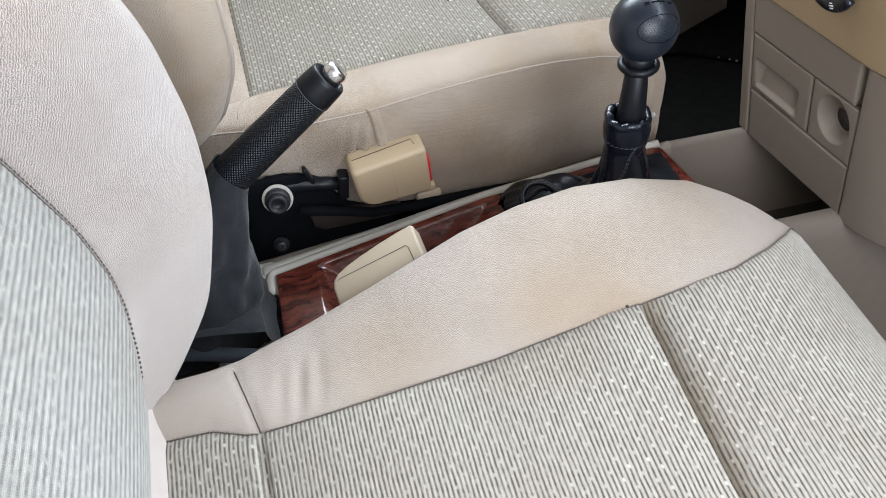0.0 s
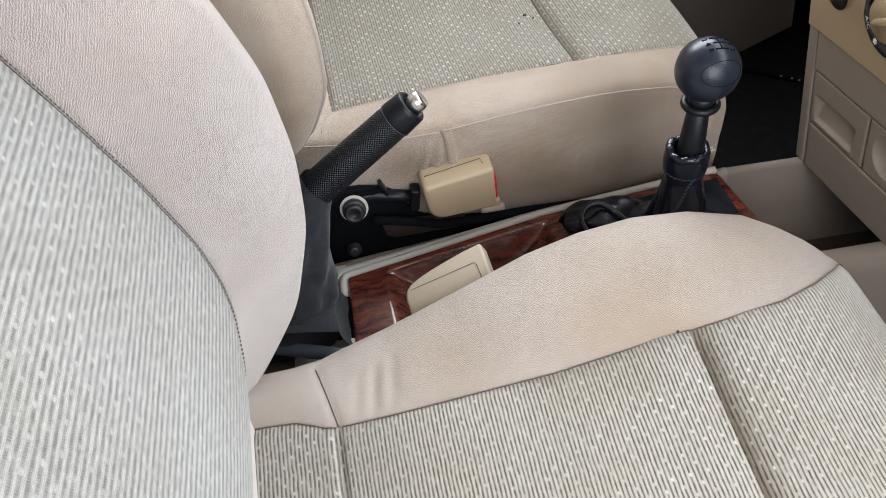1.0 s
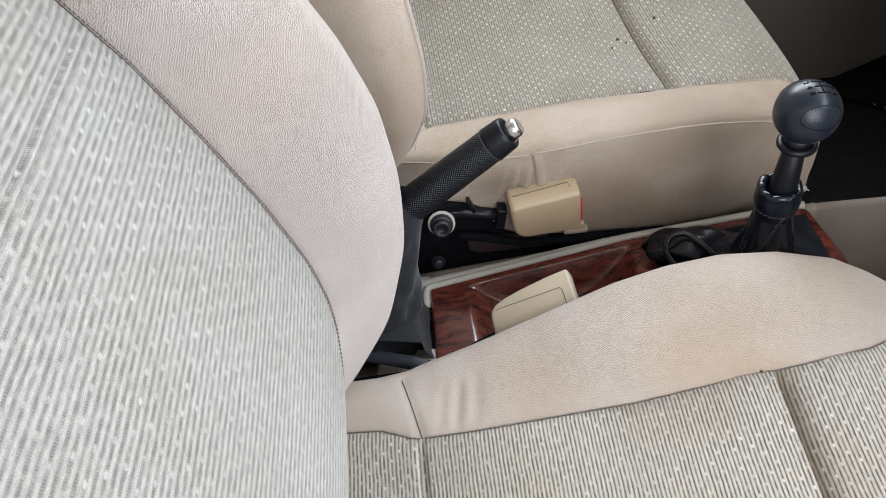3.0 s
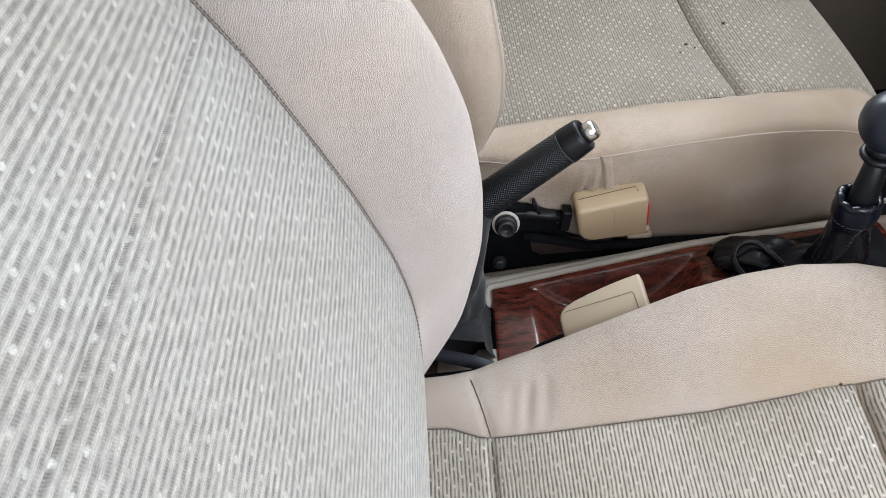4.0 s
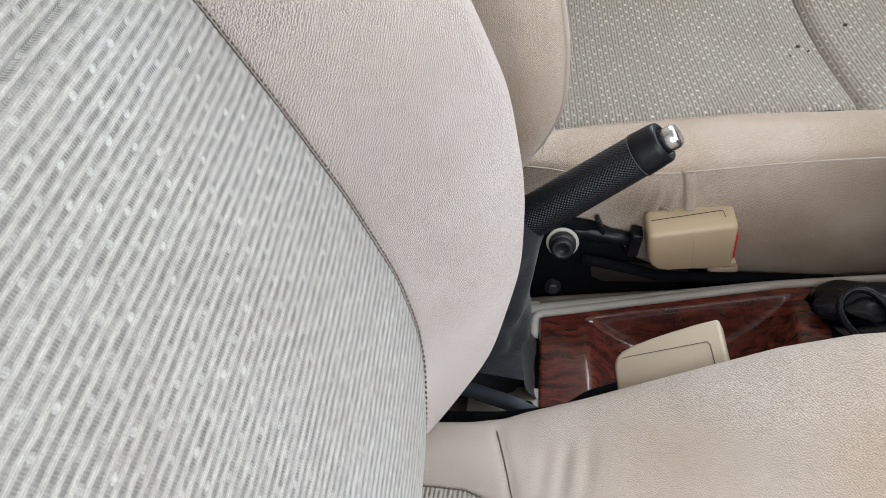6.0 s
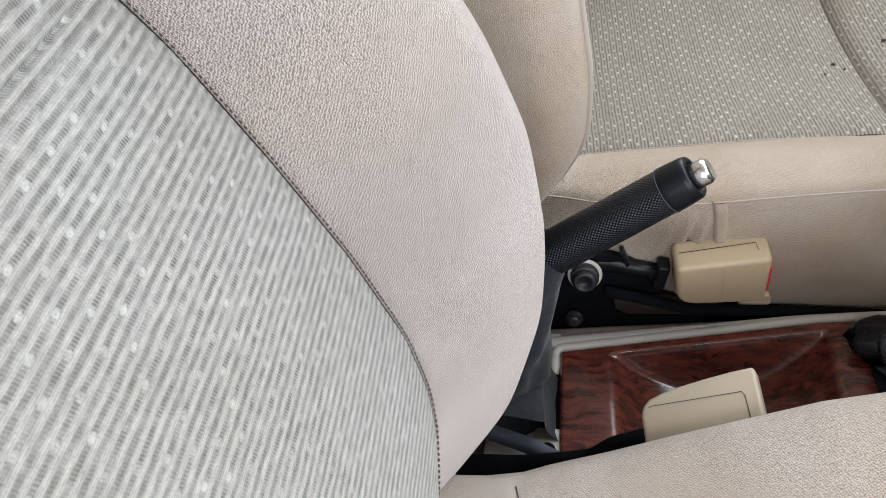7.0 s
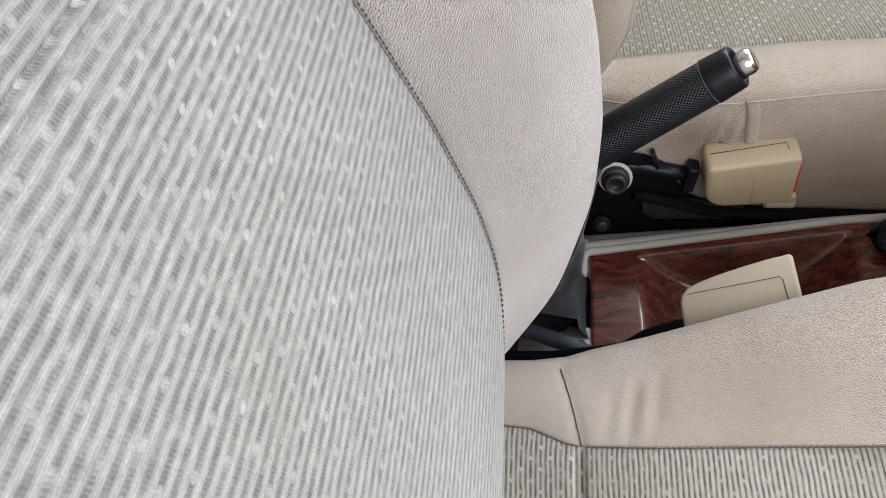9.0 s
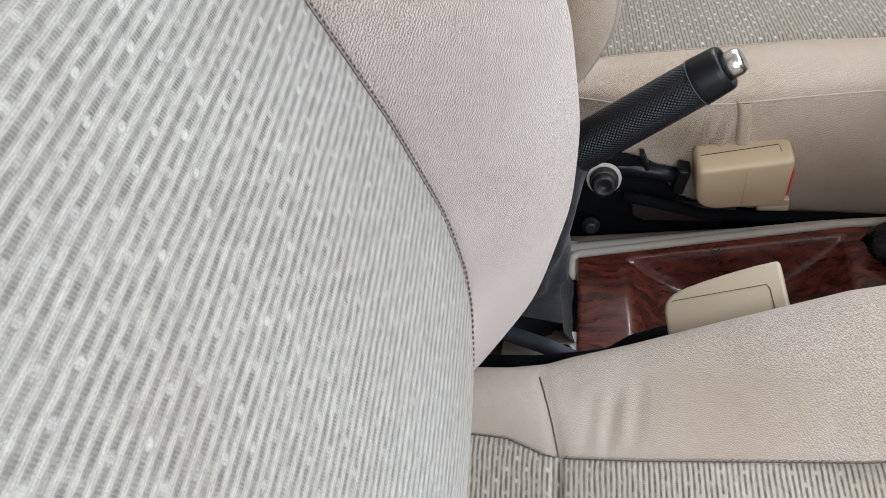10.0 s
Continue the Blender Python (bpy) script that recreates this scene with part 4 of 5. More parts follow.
for k, w in enumerate(np.linspace(0, 1, 40)):
    row = []
    cx, cy = 0.356 - 0.004 * w + 0.010 * max(0, 0.8 - w), 0.596 + (0.572 - 0.596) * min(1, w * 1.6) ** 0.8
    neck = 0.0162 + 0.0022 * math.exp(-(((w - 0.93) / 0.07) ** 2)) - 0.0016 * math.exp(-(((w - 0.80) / 0.022) ** 2)) + 0.019 * max(0, 0.75 - w)
    spread = (1 - min(1, w / 0.40)) ** 1.35
    z = deck(cx) - 0.006 + 0.132 * w**1.15
    for j in range(64):
        a = 2 * math.pi * j / 64
        ca, sa = math.cos(a), math.sin(a)
        rx, ry = neck + 0.046 * spread + 0.004 * (1 - w), neck + 0.026 * spread + 0.002 * (1 - w)
        fold = 1 + (0.055 * math.sin(5 * a + 3 * w) + 0.04 * math.sin(9 * a - 6 * w + 1)) * (0.25 + spread) * (1 - w)
        fold += 0.060 * math.sin(7 * a + 2.5 * w + 0.6) * math.exp(-(((w - 0.45) / 0.22) ** 2)) + 0.03 * math.sin(15 * a + 9 * w) * math.exp(-(((w - 0.5) / 0.2) ** 2))
        sq = (abs(ca) ** 4 + abs(sa) ** 4) ** (-0.25) * spread + (1 - spread)
        row.append((cx + rx * ca * fold * sq, cy + ry * sa * fold * sq, z + 0.006 * math.sin(6 * a + 2) * spread))
    rows.append(row)
boot_rings = rows
grid("boot", rows, BOOT, gear, wrap=True, label="wrinkled black leather boot with stitched hem")
grid("boot_base", [[(x, y, deck(x) + 0.002 + 0.0045 * math.sin(95 * x + 40 * y) * math.sin(70 * y + 25 * x) * min(1.0, 60 * min(x - 0.279, 0.4295 - x, y - 0.549, 0.641 - y)) + 0.016 * math.exp(-(((x - 0.390) / 0.026) ** 2) - ((y - 0.595) / 0.036) ** 2) + 0.003) for y in np.linspace(0.549, 0.641, 30)] for x in np.linspace(0.279, 0.4295, 54)], SLACK, gear)
# rolled hem at the top
hem = [(0.352 + 0.0148 * math.cos(a), 0.572 + 0.0148 * math.sin(a), 0.3855 + 0.0012 * math.sin(3 * a) + 0.0008 * math.sin(9 * a)) for a in np.linspace(0, 2 * math.pi, 41)]
tube("hem", hem, 0.0036, BOOT, gear, 10)
for k in range(28):
    a = 2 * math.pi * k / 28
    p = Vector((0.352 + 0.0174 * math.cos(a), 0.572 + 0.0174 * math.sin(a), 0.3665))
    tube("stitch", [p, p + Vector((-0.0028 * math.sin(a), 0.0028 * math.cos(a), 0.001))], 0.0004, MARKS, gear, 5)
FRAY = plastic("frayed_thread", (0.42, 0.40, 0.36), 0.9)
for k, (dx, dy, dz) in enumerate(((0.004, -0.001, 0.0035), (0.0045, 0.002, 0.0005), (0.003, -0.003, 0.0015), (0.005, 0.001, -0.002))):
    p = Vector((0.3690 + 0.0004 * k, 0.5660 + 0.0022 * k, 0.3835))
    tube("loose_thread", [p, p + Vector((dx * 0.5, dy * 0.4, dz)), p + Vector((dx, dy, dz * 0.6))], 0.0005, FRAY, gear, 5)
# stitched seam winding down the boot
for side in (-1, 1):
    line = []
    for k in range(34, 9, -1):
        j = 48.0 - 19.0 * ((34 - k) / 25) ** 1.1 + 0.42 * side
        a0, a1 = Vector(boot_rings[k][int(j) % 64]), Vector(boot_rings[k][(int(j) + 1) % 64])
        q = a0.lerp(a1, j % 1)
        out = Vector((q.x - 0.352, q.y - 0.578, 0)).normalized()
        line.append(q + out * 0.0003)
    for k in range(0, len(line) - 1):
        tube("stitch", [line[k], line[k].lerp(line[k + 1], 0.65)], 0.0004, MARKS, gear, 5)
# the slack fold of leather with its strap loop
rows = []
for w in np.linspace(0, 1, 30):
    row = []
    c = Vector((0.270 + 0.080 * w, 0.628 - 0.014 * w, deck(0.30) + 0.006 + 0.005 * math.sin(3 * w)))
    r = 0.021 * math.sin(math.pi * min(1, 0.10 + 0.75 * w)) ** 0.55
    for j in range(28):
        a = 2 * math.pi * j / 28
        dent = 1 + 0.13 * math.sin(3 * a + 6 * w) + 0.07 * math.sin(7 * a - 9 * w)
        row.append((c.x + 0.004 * math.sin(2 * a), c.y + 1.15 * r * math.cos(a) * dent, c.z + 0.85 * r * math.sin(a) * dent))
    rows.append(row)
grid("boot_fold", rows, BOOT, gear, wrap=True, caps=True)
loop = smooth_line([(0.334, 0.588, 0.270), (0.318, 0.600, 0.2850), (0.300, 0.616, 0.2955), (0.286, 0.617, 0.2935), (0.277, 0.608, 0.2860), (0.283, 0.596, 0.276), (0.304, 0.583, 0.262)], 70, 90)[0]
tube("strap_loop", [tuple(p) for p in loop], 0.0030, BOOT, gear, 12, flat=1.0)
tube("stitch_loop", [(p[0] + 0.0006, p[1] - 0.0018, p[2] + 0.0030) for p in loop], 0.0006, MARKS, gear, 6)
lathe("shaft", [(0.0, 0.0), (0.0, 0.0130), (0.03, 0.0112), (0.07, 0.0086), (0.078, 0.0)], (0.3550, 0.572, 0.355), (-0.02, 0, 1), BLACK, gear, 28)
lathe("collar", [(-0.0040, 0.0), (-0.0040, 0.0095), (0.0115, 0.0118), (0.0120, 0.0)], (0.354, 0.572, 0.4322), (0, 0, 1), BLACK, gear, 32)
tube("collar_ring", [(0.354 + 0.0124 * math.cos(a), 0.572 + 0.0124 * math.sin(a), 0.4326) for a in np.linspace(0, 2 * math.pi, 41)], 0.0031, BLACK, gear, 12)
prof = []
for a in np.linspace(-math.pi / 2 * 0.98, math.pi / 2, 28):
    r = 0.0242 * math.cos(a)
    z = 0.0242 * math.sin(a)
    if a < -0.9:
        r = max(r, 0.0122)
    prof.append((z, max(r, 0.00001)))
knob = lathe("knob", prof, (0.354, 0.572, 0.4635), (0.0, -0.12, 1), KNOB, gear, 40, "black rubber ball knob with shift pattern")


def on_knob(u, v, aim=(0.0, 0.0, 1.0), lift=0.0):
    """A point on the ball: u towards the front, v to the driver's far side, round a direction."""
    n = Vector(aim).normalized()
    right = Vector((0, 1, 0)).cross(n).normalized() if abs(n.z) > 0.7 else Vector((1, 0, 0))
    over = n.cross(right).normalized()
    right = over.cross(n)
    d = right * u + over * v + n * math.sqrt(max(0.0, 0.0242**2 - u * u - v * v))
    return Vector((0.354, 0.572, 0.4635)) + d.normalized() * (0.0242 + lift)


TOP, GRIP = (-0.10, -0.06, 0.99), (0.07, -0.90, 0.43)
for a, b2 in (((0.0010, 0.0062), (0.0105, 0.0062)), ((0.0010, 0.0), (0.0105, 0.0)), ((0.0010, -0.0062), (0.0105, -0.0062)), ((0.0057, 0.0062), (0.0057, -0.0062))):
    tube("shift_mark", [on_knob(a[0] + (b2[0] - a[0]) * w, a[1] + (b2[1] - a[1]) * w, TOP, 0.0001) for w in np.linspace(0, 1, 6)], 0.0005, MATT_BLACK, knob, 6)
for digit, du, dv in (("1", 0.0138, 0.0062), ("3", 0.0138, 0.0), ("5", 0.0138, -0.0062), ("2", -0.0026, 0.0062), ("4", -0.0026, 0.0), ("R", -0.0026, -0.0062)):
    text = bpy.data.curves.new("digit", "FONT")
    text.body, text.size, text.align_x, text.align_y, text.extrude = digit, 0.0054, "CENTER", "CENTER", 0.0003
    holder = bpy.data.objects.new("digit", text)
    letters = bpy.data.meshes.new_from_object(holder)
    bpy.data.objects.remove(holder)
    q = on_knob(du, dv, TOP, 0.0001)
    up = (q - Vector((0.354, 0.572, 0.4635))).normalized()
    right = Vector((1, 0, 0)).cross(up).normalized()
    letters.transform(Matrix.Translation(q) @ Matrix((right, up.cross(right), up)).transposed().to_4x4())
    link_mesh("digit", letters, MATT_BLACK, knob)
ring = [on_knob(0.0155 * math.cos(a), 0.0092 * math.sin(a), GRIP, 0.00005) for a in np.linspace(0, 2 * math.pi, 49)]
tube("grip_outline", ring, 0.00024, MATT_BLACK, knob, 5)
ring = [on_knob(0.0155 * math.cos(a), 0.0092 * math.sin(a), (-0.05, 0.90, 0.43), 0.00005) for a in np.linspace(0, 2 * math.pi, 49)]
tube("grip_outline", ring, 0.00024, MATT_BLACK, knob, 5)
bm = bmesh.new()
for k in range(-9, 10):
    for q in range(-6, 7):
        a, b2 = k * 0.0018 + (q % 2) * 0.0009, q * 0.0014
        if (a / 0.0148) ** 2 + (b2 / 0.0086) ** 2 < 1:
            bmesh.ops.create_icosphere(bm, subdivisions=1, radius=0.00042, matrix=Matrix.Translation(on_knob(a, b2, GRIP)))
part("grip_dots", bm, GRIP_DOTS, knob)

# ---- handbrake ----
brake = thing("handbrake", (-0.02, 0.612, deck(0)), "black handbrake lever with chrome button, raised", "handbrake")
A, B = Vector((0.020, 0.612, 0.357)), Vector((0.1185, 0.612, 0.434))
way = (B - A).normalized()
L = (B - A).length
lathe("grip", [(0, 0.0160), (0.02, 0.0161), (0.06, 0.0157), (L, 0.0147)], A, way, KNURL, brake, 40, "knurled black rubber grip", uv=True)
lathe("end_cap", [(-0.001, 0.0), (-0.001, 0.0147), (0.0, 0.0153), (0.004, 0.0151), (0.0150, 0.0144), (0.0176, 0.0140), (0.0186, 0.0131), (0.0186, 0.0108), (0.0165, 0.0100), (0.0165, 0.0)], B, way, BLACK, brake, 36, "glossy black end cap")
lathe("button", [(0.0160, 0.0), (0.0160, 0.0086), (0.0262, 0.0083), (0.0288, 0.0070), (0.0293, 0.0)], B + Vector((0.0, -0.001, 0.0)), way, CHROME, brake, 28, "chrome push button")
# gaiter: rings from the console up to the lever
rows = []
for w in np.linspace(0, 1, 30):
    row = []
    c0, c1 = Vector((-0.022, 0.600, deck(0) + 0.004)), Vector((0.046, 0.612, 0.380))
    c = c0.lerp(c1, w)
    c.x = -0.022 + 0.068 * w**1.25
    rx, ry = 0.044 * (1 - w) ** 1.2 + 0.0172, 0.034 * (1 - w) ** 0.9 + 0.0168
    tilt = way * w + Vector((0, 0, 1)) * (1 - w)
    tilt.normalize()
    side = Vector((0, 1, 0))
    fore = side.cross(tilt)
    for j in range(48):
        a = 2 * math.pi * j / 48
        ca, sa = math.cos(a), math.sin(a)
        sq = (abs(ca) ** 5 + abs(sa) ** 5) ** (-0.2) * (1 - w) + w
        fold = 1 + (0.09 * math.sin(4 * a + 5 * w) + 0.06 * math.sin(7 * a - 9 * w) + 0.035 * math.sin(13 * a + 21 * w)) * math.sin(math.pi * w) ** 0.6 + 0.03 * math.sin(26 * w + 2 * a)
        row.append(tuple(c + fore * (rx * ca * sq * fold) + side * (ry * sa * sq * fold)))
    rows.append(row)
grid("gaiter", rows, GAITER, brake, wrap=True, label="charcoal suede gaiter, crumpled")

rows = []
for w in np.linspace(0, 1, 9):
    t = math.sin(w * math.pi / 2)
    rows.append([(0.047 - 0.010 * t + 0.0015 * math.sin(9 * y), 0.530 + 0.1 * y, deck(0) + 0.004 + 0.030 * w + 0.003 * math.sin(14 * y + 3 * w)) for y in np.linspace(0.20, 0.80, 14)])
for w in np.linspace(0.1, 1, 6):
    rows.append([(0.037 - 0.085 * w, 0.530 + 0.1 * (y * (1 - 0.1 * w)), deck(0) + 0.034 + 0.016 * w + 0.003 * math.sin(14 * y + 3 + 4 * w)) for y in np.linspace(0.20, 0.80, 14)])
grid("gaiter_skirt", rows, GAITER, brake, label="folded charcoal suede skirt")
lathe("trim_ring", [(-0.0006, 0.0149), (-0.0004, 0.01545), (0.0002, 0.01545), (0.0003, 0.0149)], B, way, MARKS, brake, 36)

# ---- seat belt anchor and buckles ----
anchor = thing("seat_belt_anchor", (0.07, 0.672, 0.225), "black steel seat bracket with two bolts", "bracket")
plate_outline = [(-0.030, -0.060), (0.105, -0.060), (0.112, -0.030), (0.070, -0.006)] + round_corner((0.070, -0.006), (0.040, 0.040), (0.0, 0.042), 0.020) + round_corner((0.0, 0.042), (-0.034, 0.040), (-0.030, -0.060), 0.016)
moulded("bracket", plate_outline, 0.006, 0.0018, Matrix.Translation((0.060, 0.671, 0.272)) @ pose(0, 0, 0, 90, 0, 0), MATT_BLACK, anchor)
tube("arm", [(0.052, 0.684, 0.294), (0.064, 0.684, 0.295), (0.078, 0.683, 0.296), (0.092, 0.679, 0.297), (0.108, 0.672, 0.2965), (0.130, 0.667, 0.2955)], [0.006, 0.0140, 0.0150, 0.0105, 0.0066, 0.0060], BLACK, anchor, 14, flat=1.0)
box("arm_end", (0.1285, 0.666, 0.2955), (0.0095, 0.014, 0.026), BLACK, anchor, turn=pose(0, 0, 0, 0, 8, 0), bevel=0.002)
box("arm_tab", (0.1000, 0.671, 0.3100), (0.0035, 0.008, 0.018), BLACK, anchor, turn=pose(0, 0, 0, 0, -20, 0), bevel=0.001)
lathe("washer", [(0, 0.006), (0, 0.0138), (0.0009, 0.0138), (0.0013, 0.0134), (0.0013, 0.006)], (0.0690, 0.6630, 0.2975), (0, -0.94, 0.34), WHITE, anchor, 32, "worn white washer")
bolt_axis = Vector((-0.03, -0.95, 0.31))
lathe("bolt", [(0, 0.0), (0.0005, 0.0114), (0.0055, 0.0112), (0.0065, 0.0100)], (0.0690, 0.6615, 0.2980), bolt_axis, STEEL, anchor, 24, "dark round bolt head")
lathe("bolt_end", [(0.0, 0.0), (0.0, 0.0096), (0.0100, 0.0092), (0.0115, 0.0082), (0.0115, 0.0056), (0.0075, 0.0050), (0.0075, 0.0)], (0.0690, 0.6605, 0.2980), bolt_axis, STEEL, anchor, 24, "dark hollow bolt end")
lathe("bolt", [(0, 0.0), (0, 0.0078), (0.003, 0.0076), (0.0036, 0.0056), (0.008, 0.0050), (0.009, 0.0036), (0.009, 0.0)], (0.0605, 0.664, 0.2400), (0, -0.9, 0.45), STEEL, anchor, 18)
moulded("seat_rail", [(0.0, 0.011), (0.012, 0.0125), (0.085, 0.0005), (0.086, -0.0125), (0.012, -0.0125), (0.002, -0.006)], 0.006, 0.0015, Matrix.Translation((0.0925, 0.6655, 0.2560)) @ pose(0, 0, 0, 90, 0, 0), RAIL, anchor, "dull brown steel seat rail")
tube("cable", [(0.085, 0.660, 0.280), (0.105, 0.659, 0.2755), (0.125, 0.660, 0.2680), (0.15, 0.662, 0.2570), (0.19, 0.666, 0.2500), (0.24, 0.670, 0.245), (0.30, 0.672, 0.24)], 0.0048, MATT_BLACK, anchor, 10)


far_buckle = thing("seat_belt_buckle", (0.171, 0.664, 0.3020), "tan far seat belt buckle with red button", "buckle", "seat belt buckles")
lay = Matrix.Translation((0.171, 0.664, 0.3020)) @ pose(0, 0, 0, 5, -4, 3)
front = lay @ Matrix.Translation((0, -0.0145, 0)) @ pose(0, 0, 0, 90, 0, 0)
outline = [(0.035, -0.0285), (0.035, 0.0275)] + round_corner((0.035, 0.0275), (-0.0345, 0.0235), (-0.0330, -0.022), 0.006) + round_corner((-0.0345, 0.0235), (-0.0325, -0.0235), (0.0, -0.0290), 0.016)
moulded("housing", outline, 0.029, 0.0052, front, BUCKLE, far_buckle, "tan plastic housing with rounded edges", 4)
box("release_button", lay @ Vector((0.0352, -0.001, -0.005)), (0.004, 0.0180, 0.031), RED, far_buckle, turn=pose(0, 0, 0, 5, -4, 3), bevel=0.001, label="red release button")
box("lip", lay @ Vector((0.0330, -0.0015, -0.0262)), (0.011, 0.022, 0.0075), BUCKLE, far_buckle, turn=pose(0, 0, 0, 5, -4, 3), bevel=0.0012)
tube("parting_line", [lay @ Vector(q) for q in ((-0.0300, 0.0010, 0.0243), (0.0255, 0.0030, 0.0272), (0.0265, -0.0040, 0.0272))], 0.0003, THREAD, far_buckle, 5)
tube("parting_line", [lay @ Vector(q) for q in ((0.0020, -0.0147, 0.0215), (0.0020, -0.0147, -0.0240))], 0.00018, BUCKLE, far_buckle, 5)

near_buckle = thing("seat_belt_buckle", (0.134, 0.515, 0.350), "pale tan near seat belt buckle tucked by the cushion", "buckle", "seat belt buckles")
along = Vector((0.940, 0.0, 0.340)).normalized()
upward = Vector((0.0, 0.940, 0.330))
upward = (upward - upward.dot(along) * along).normalized()
face_out = along.cross(upward)
lay = Matrix((along, upward, face_out)).transposed().to_4x4()
lay.translation = (0.1340, 0.5154, 0.3505)
outline = [(0.0368, -0.034), (0.0365, 0.0136), (0.022, 0.0128), (0.006, 0.0110), (-0.008, 0.0090), (-0.020, 0.0066), (-0.0285, 0.0038), (-0.0335, -0.0004), (-0.0350, -0.006), (-0.0350, -0.034)]
moulded("housing", outline, 0.019, 0.0026, lay, PALE_BUCKLE, near_buckle, "pale tan plastic housing, arched on top", 4)
tube("parting_line", [lay @ Vector(q) for q in ((-0.0325, -0.0030, -0.0006), (-0.028, -0.0010, 0.0), (0.0268, -0.0005, 0.0001), (0.0282, -0.0030, 0.0001), (0.0292, -0.0300, 0.0001))], 0.00032, THREAD, near_buckle, 5)
box("release_button", lay @ Vector((0.0346, -0.0170, -0.0085)), (0.0035, 0.012, 0.010), RED, near_buckle, turn=lay.to_3x3().to_4x4(), bevel=0.001, label="red release button")

strap = thing("buckle_strap", (0.06, 0.51, 0.26), "black webbing strap leading to a buckle", "strap")
rows = []
for p in smooth_line([(0.125, 0.522, 0.300), (0.108, 0.525, 0.2965), (0.085, 0.525, 0.282), (0.071, 0.525, 0.2645), (0.055, 0.525, 0.2590), (0.02, 0.528, 0.245), (-0.02, 0.530, 0.240), (-0.06, 0.532, 0.238)], 40, 2)[0]:
    rows.append([(p[0], p[1], p[2]), (p[0], p[1] - 0.010, p[2] - 0.012), (p[0], p[1] - 0.022, p[2] - 0.034), (p[0], p[1] - 0.020, p[2] - 0.035), (p[0], p[1] - 0.008, p[2] - 0.013), (p[0], p[1] + 0.0015, p[2] - 0.001)])
grid("webbing", rows, MATT_BLACK, strap, wrap=True, caps=True)
flap = thing("webbing_flap", (0.0, 0.54, 0.25), "slate grey webbing lying by the handbrake", "strap")
rows = []
for p in smooth_line([(-0.07, 0.562, 0.252), (-0.02, 0.552, 0.2485), (0.001, 0.5455, 0.2470), (0.026, 0.5375, 0.2460), (0.048, 0.5265, 0.2465)], 24, 3)[0]:
    rows.append([(p[0] + 0.002, p[1] + 0.0045, p[2] + 0.003), (p[0] - 0.002, p[1] - 0.0055, p[2] - 0.003), (p[0] - 0.002, p[1] - 0.0050, p[2] - 0.0045), (p[0] + 0.002, p[1] + 0.0050, p[2] + 0.0015)])
grid("webbing", rows, WEBBING, flap, wrap=True, caps=True)

# ---- dashboard centre stack ----
dash = thing("dashboard", (0.60, 0.585, 0.27), "beige plastic dashboard centre stack with drawer and socket", "dashboard")


def face(y, z, out=0.0):
    """A point on the stack's face; out is metres towards the seats."""
    bow = 0.9 * max(0.0, 0.523 - y) ** 2 * 8 + 1.2 * max(0.0, y - 0.662) ** 2 * 10
    return (0.524 + (0.33 - z) * 0.2 - 0.14 * (y - 0.6) + bow - out, y, z)


def slab(name, y0, y1, z0, z1, out, material, parent, label="", thick=0.02, ny=14, nz=6, dent=None):
    """A panel that follows the face, with a rounded rim."""
    rows = []
    e = 0.0013
    for k, y in enumerate([y0, y0 + 0.3 * e, y0 + e] + list(np.linspace(y0 + 3 * e, y1 - 3 * e, ny)) + [y1 - e, y1 - 0.3 * e, y1]):
        drop = {0: e, 1: 0.3 * e}.get(min(k, ny + 5 - k), 0.0)
        row = [face(y, z0, out - thick), face(y, z0, out - max(e, drop)), face(y, z0 + 0.3 * e, out - max(0.3 * e, drop)), face(y, z0 + e, out - drop)]
        row += [face(y, z, out - drop - (dent(y, z) if dent else 0.0)) for z in np.linspace(z0 + 2 * e, z1 - 2 * e, nz)]
        row += [face(y, z1 - e, out - drop), face(y, z1 - 0.3 * e, out - max(0.3 * e, drop)), face(y, z1, out - max(e, drop)), face(y, z1, out - thick)]
        rows.append(row)
    return grid(name, rows, material, parent, label=label, caps=True)


def finger_scoop(y, z):
    """Depth of the drawer's finger recess: deep at its top, running out to a raised lip."""
    k = np.clip(min((0.6480 - y) / 0.004, (y - 0.5920) / 0.006), 0, 1)
    cut = np.interp(z, [0.3275, 0.3300, 0.3345, 0.3430, 0.3520, 0.3550], [0.0, 0.0025, 0.0035, 0.0060, 0.0105, 0.0])
    lip = -0.0018 * math.exp(-(((z - 0.3255) / 0.0022) ** 2))
    return k * k * (3 - 2 * k) * (cut + lip)


def socket_dish(y, z):
    """Depth of the oval dish that narrows to the socket's bore."""
    for step in range(41):
        w = step / 40
        cy, cz, ry, rz = 0.5510 + 0.0005 * w, 0.3515 + 0.0015 * w, 0.0108 + 0.0070 * w, 0.0108 + 0.0125 * w
        if ((y - cy) / ry) ** 2 + ((z - cz) / rz) ** 2 <= 1:
            return 0.026 if step == 0 else 0.0115 * (1 - w) ** 0.8
    return 0.0


slab("backing", 0.40, 0.660, 0.268, 0.60, -0.030, GAP, dash, thick=0.20)
slab("side_rim", 0.6545, 0.6660, 0.2625, 0.60, 0.0008, BEIGE, dash, thick=0.22, ny=6)
slab("lower_panel", 0.5285, 0.6530, 0.2600, 0.3168, 0.0, BEIGE, dash)
drawer = slab("drawer", 0.5795, 0.6530, 0.3192, 0.3790, 0.0, BEIGE, dash, "pull-out drawer with a finger recess", ny=50, nz=44, dent=finger_scoop)
slab("socket_panel", 0.5285, 0.5772, 0.3192, 0.3790, 0.0, BEIGE, dash, ny=60, nz=60, dent=socket_dish)
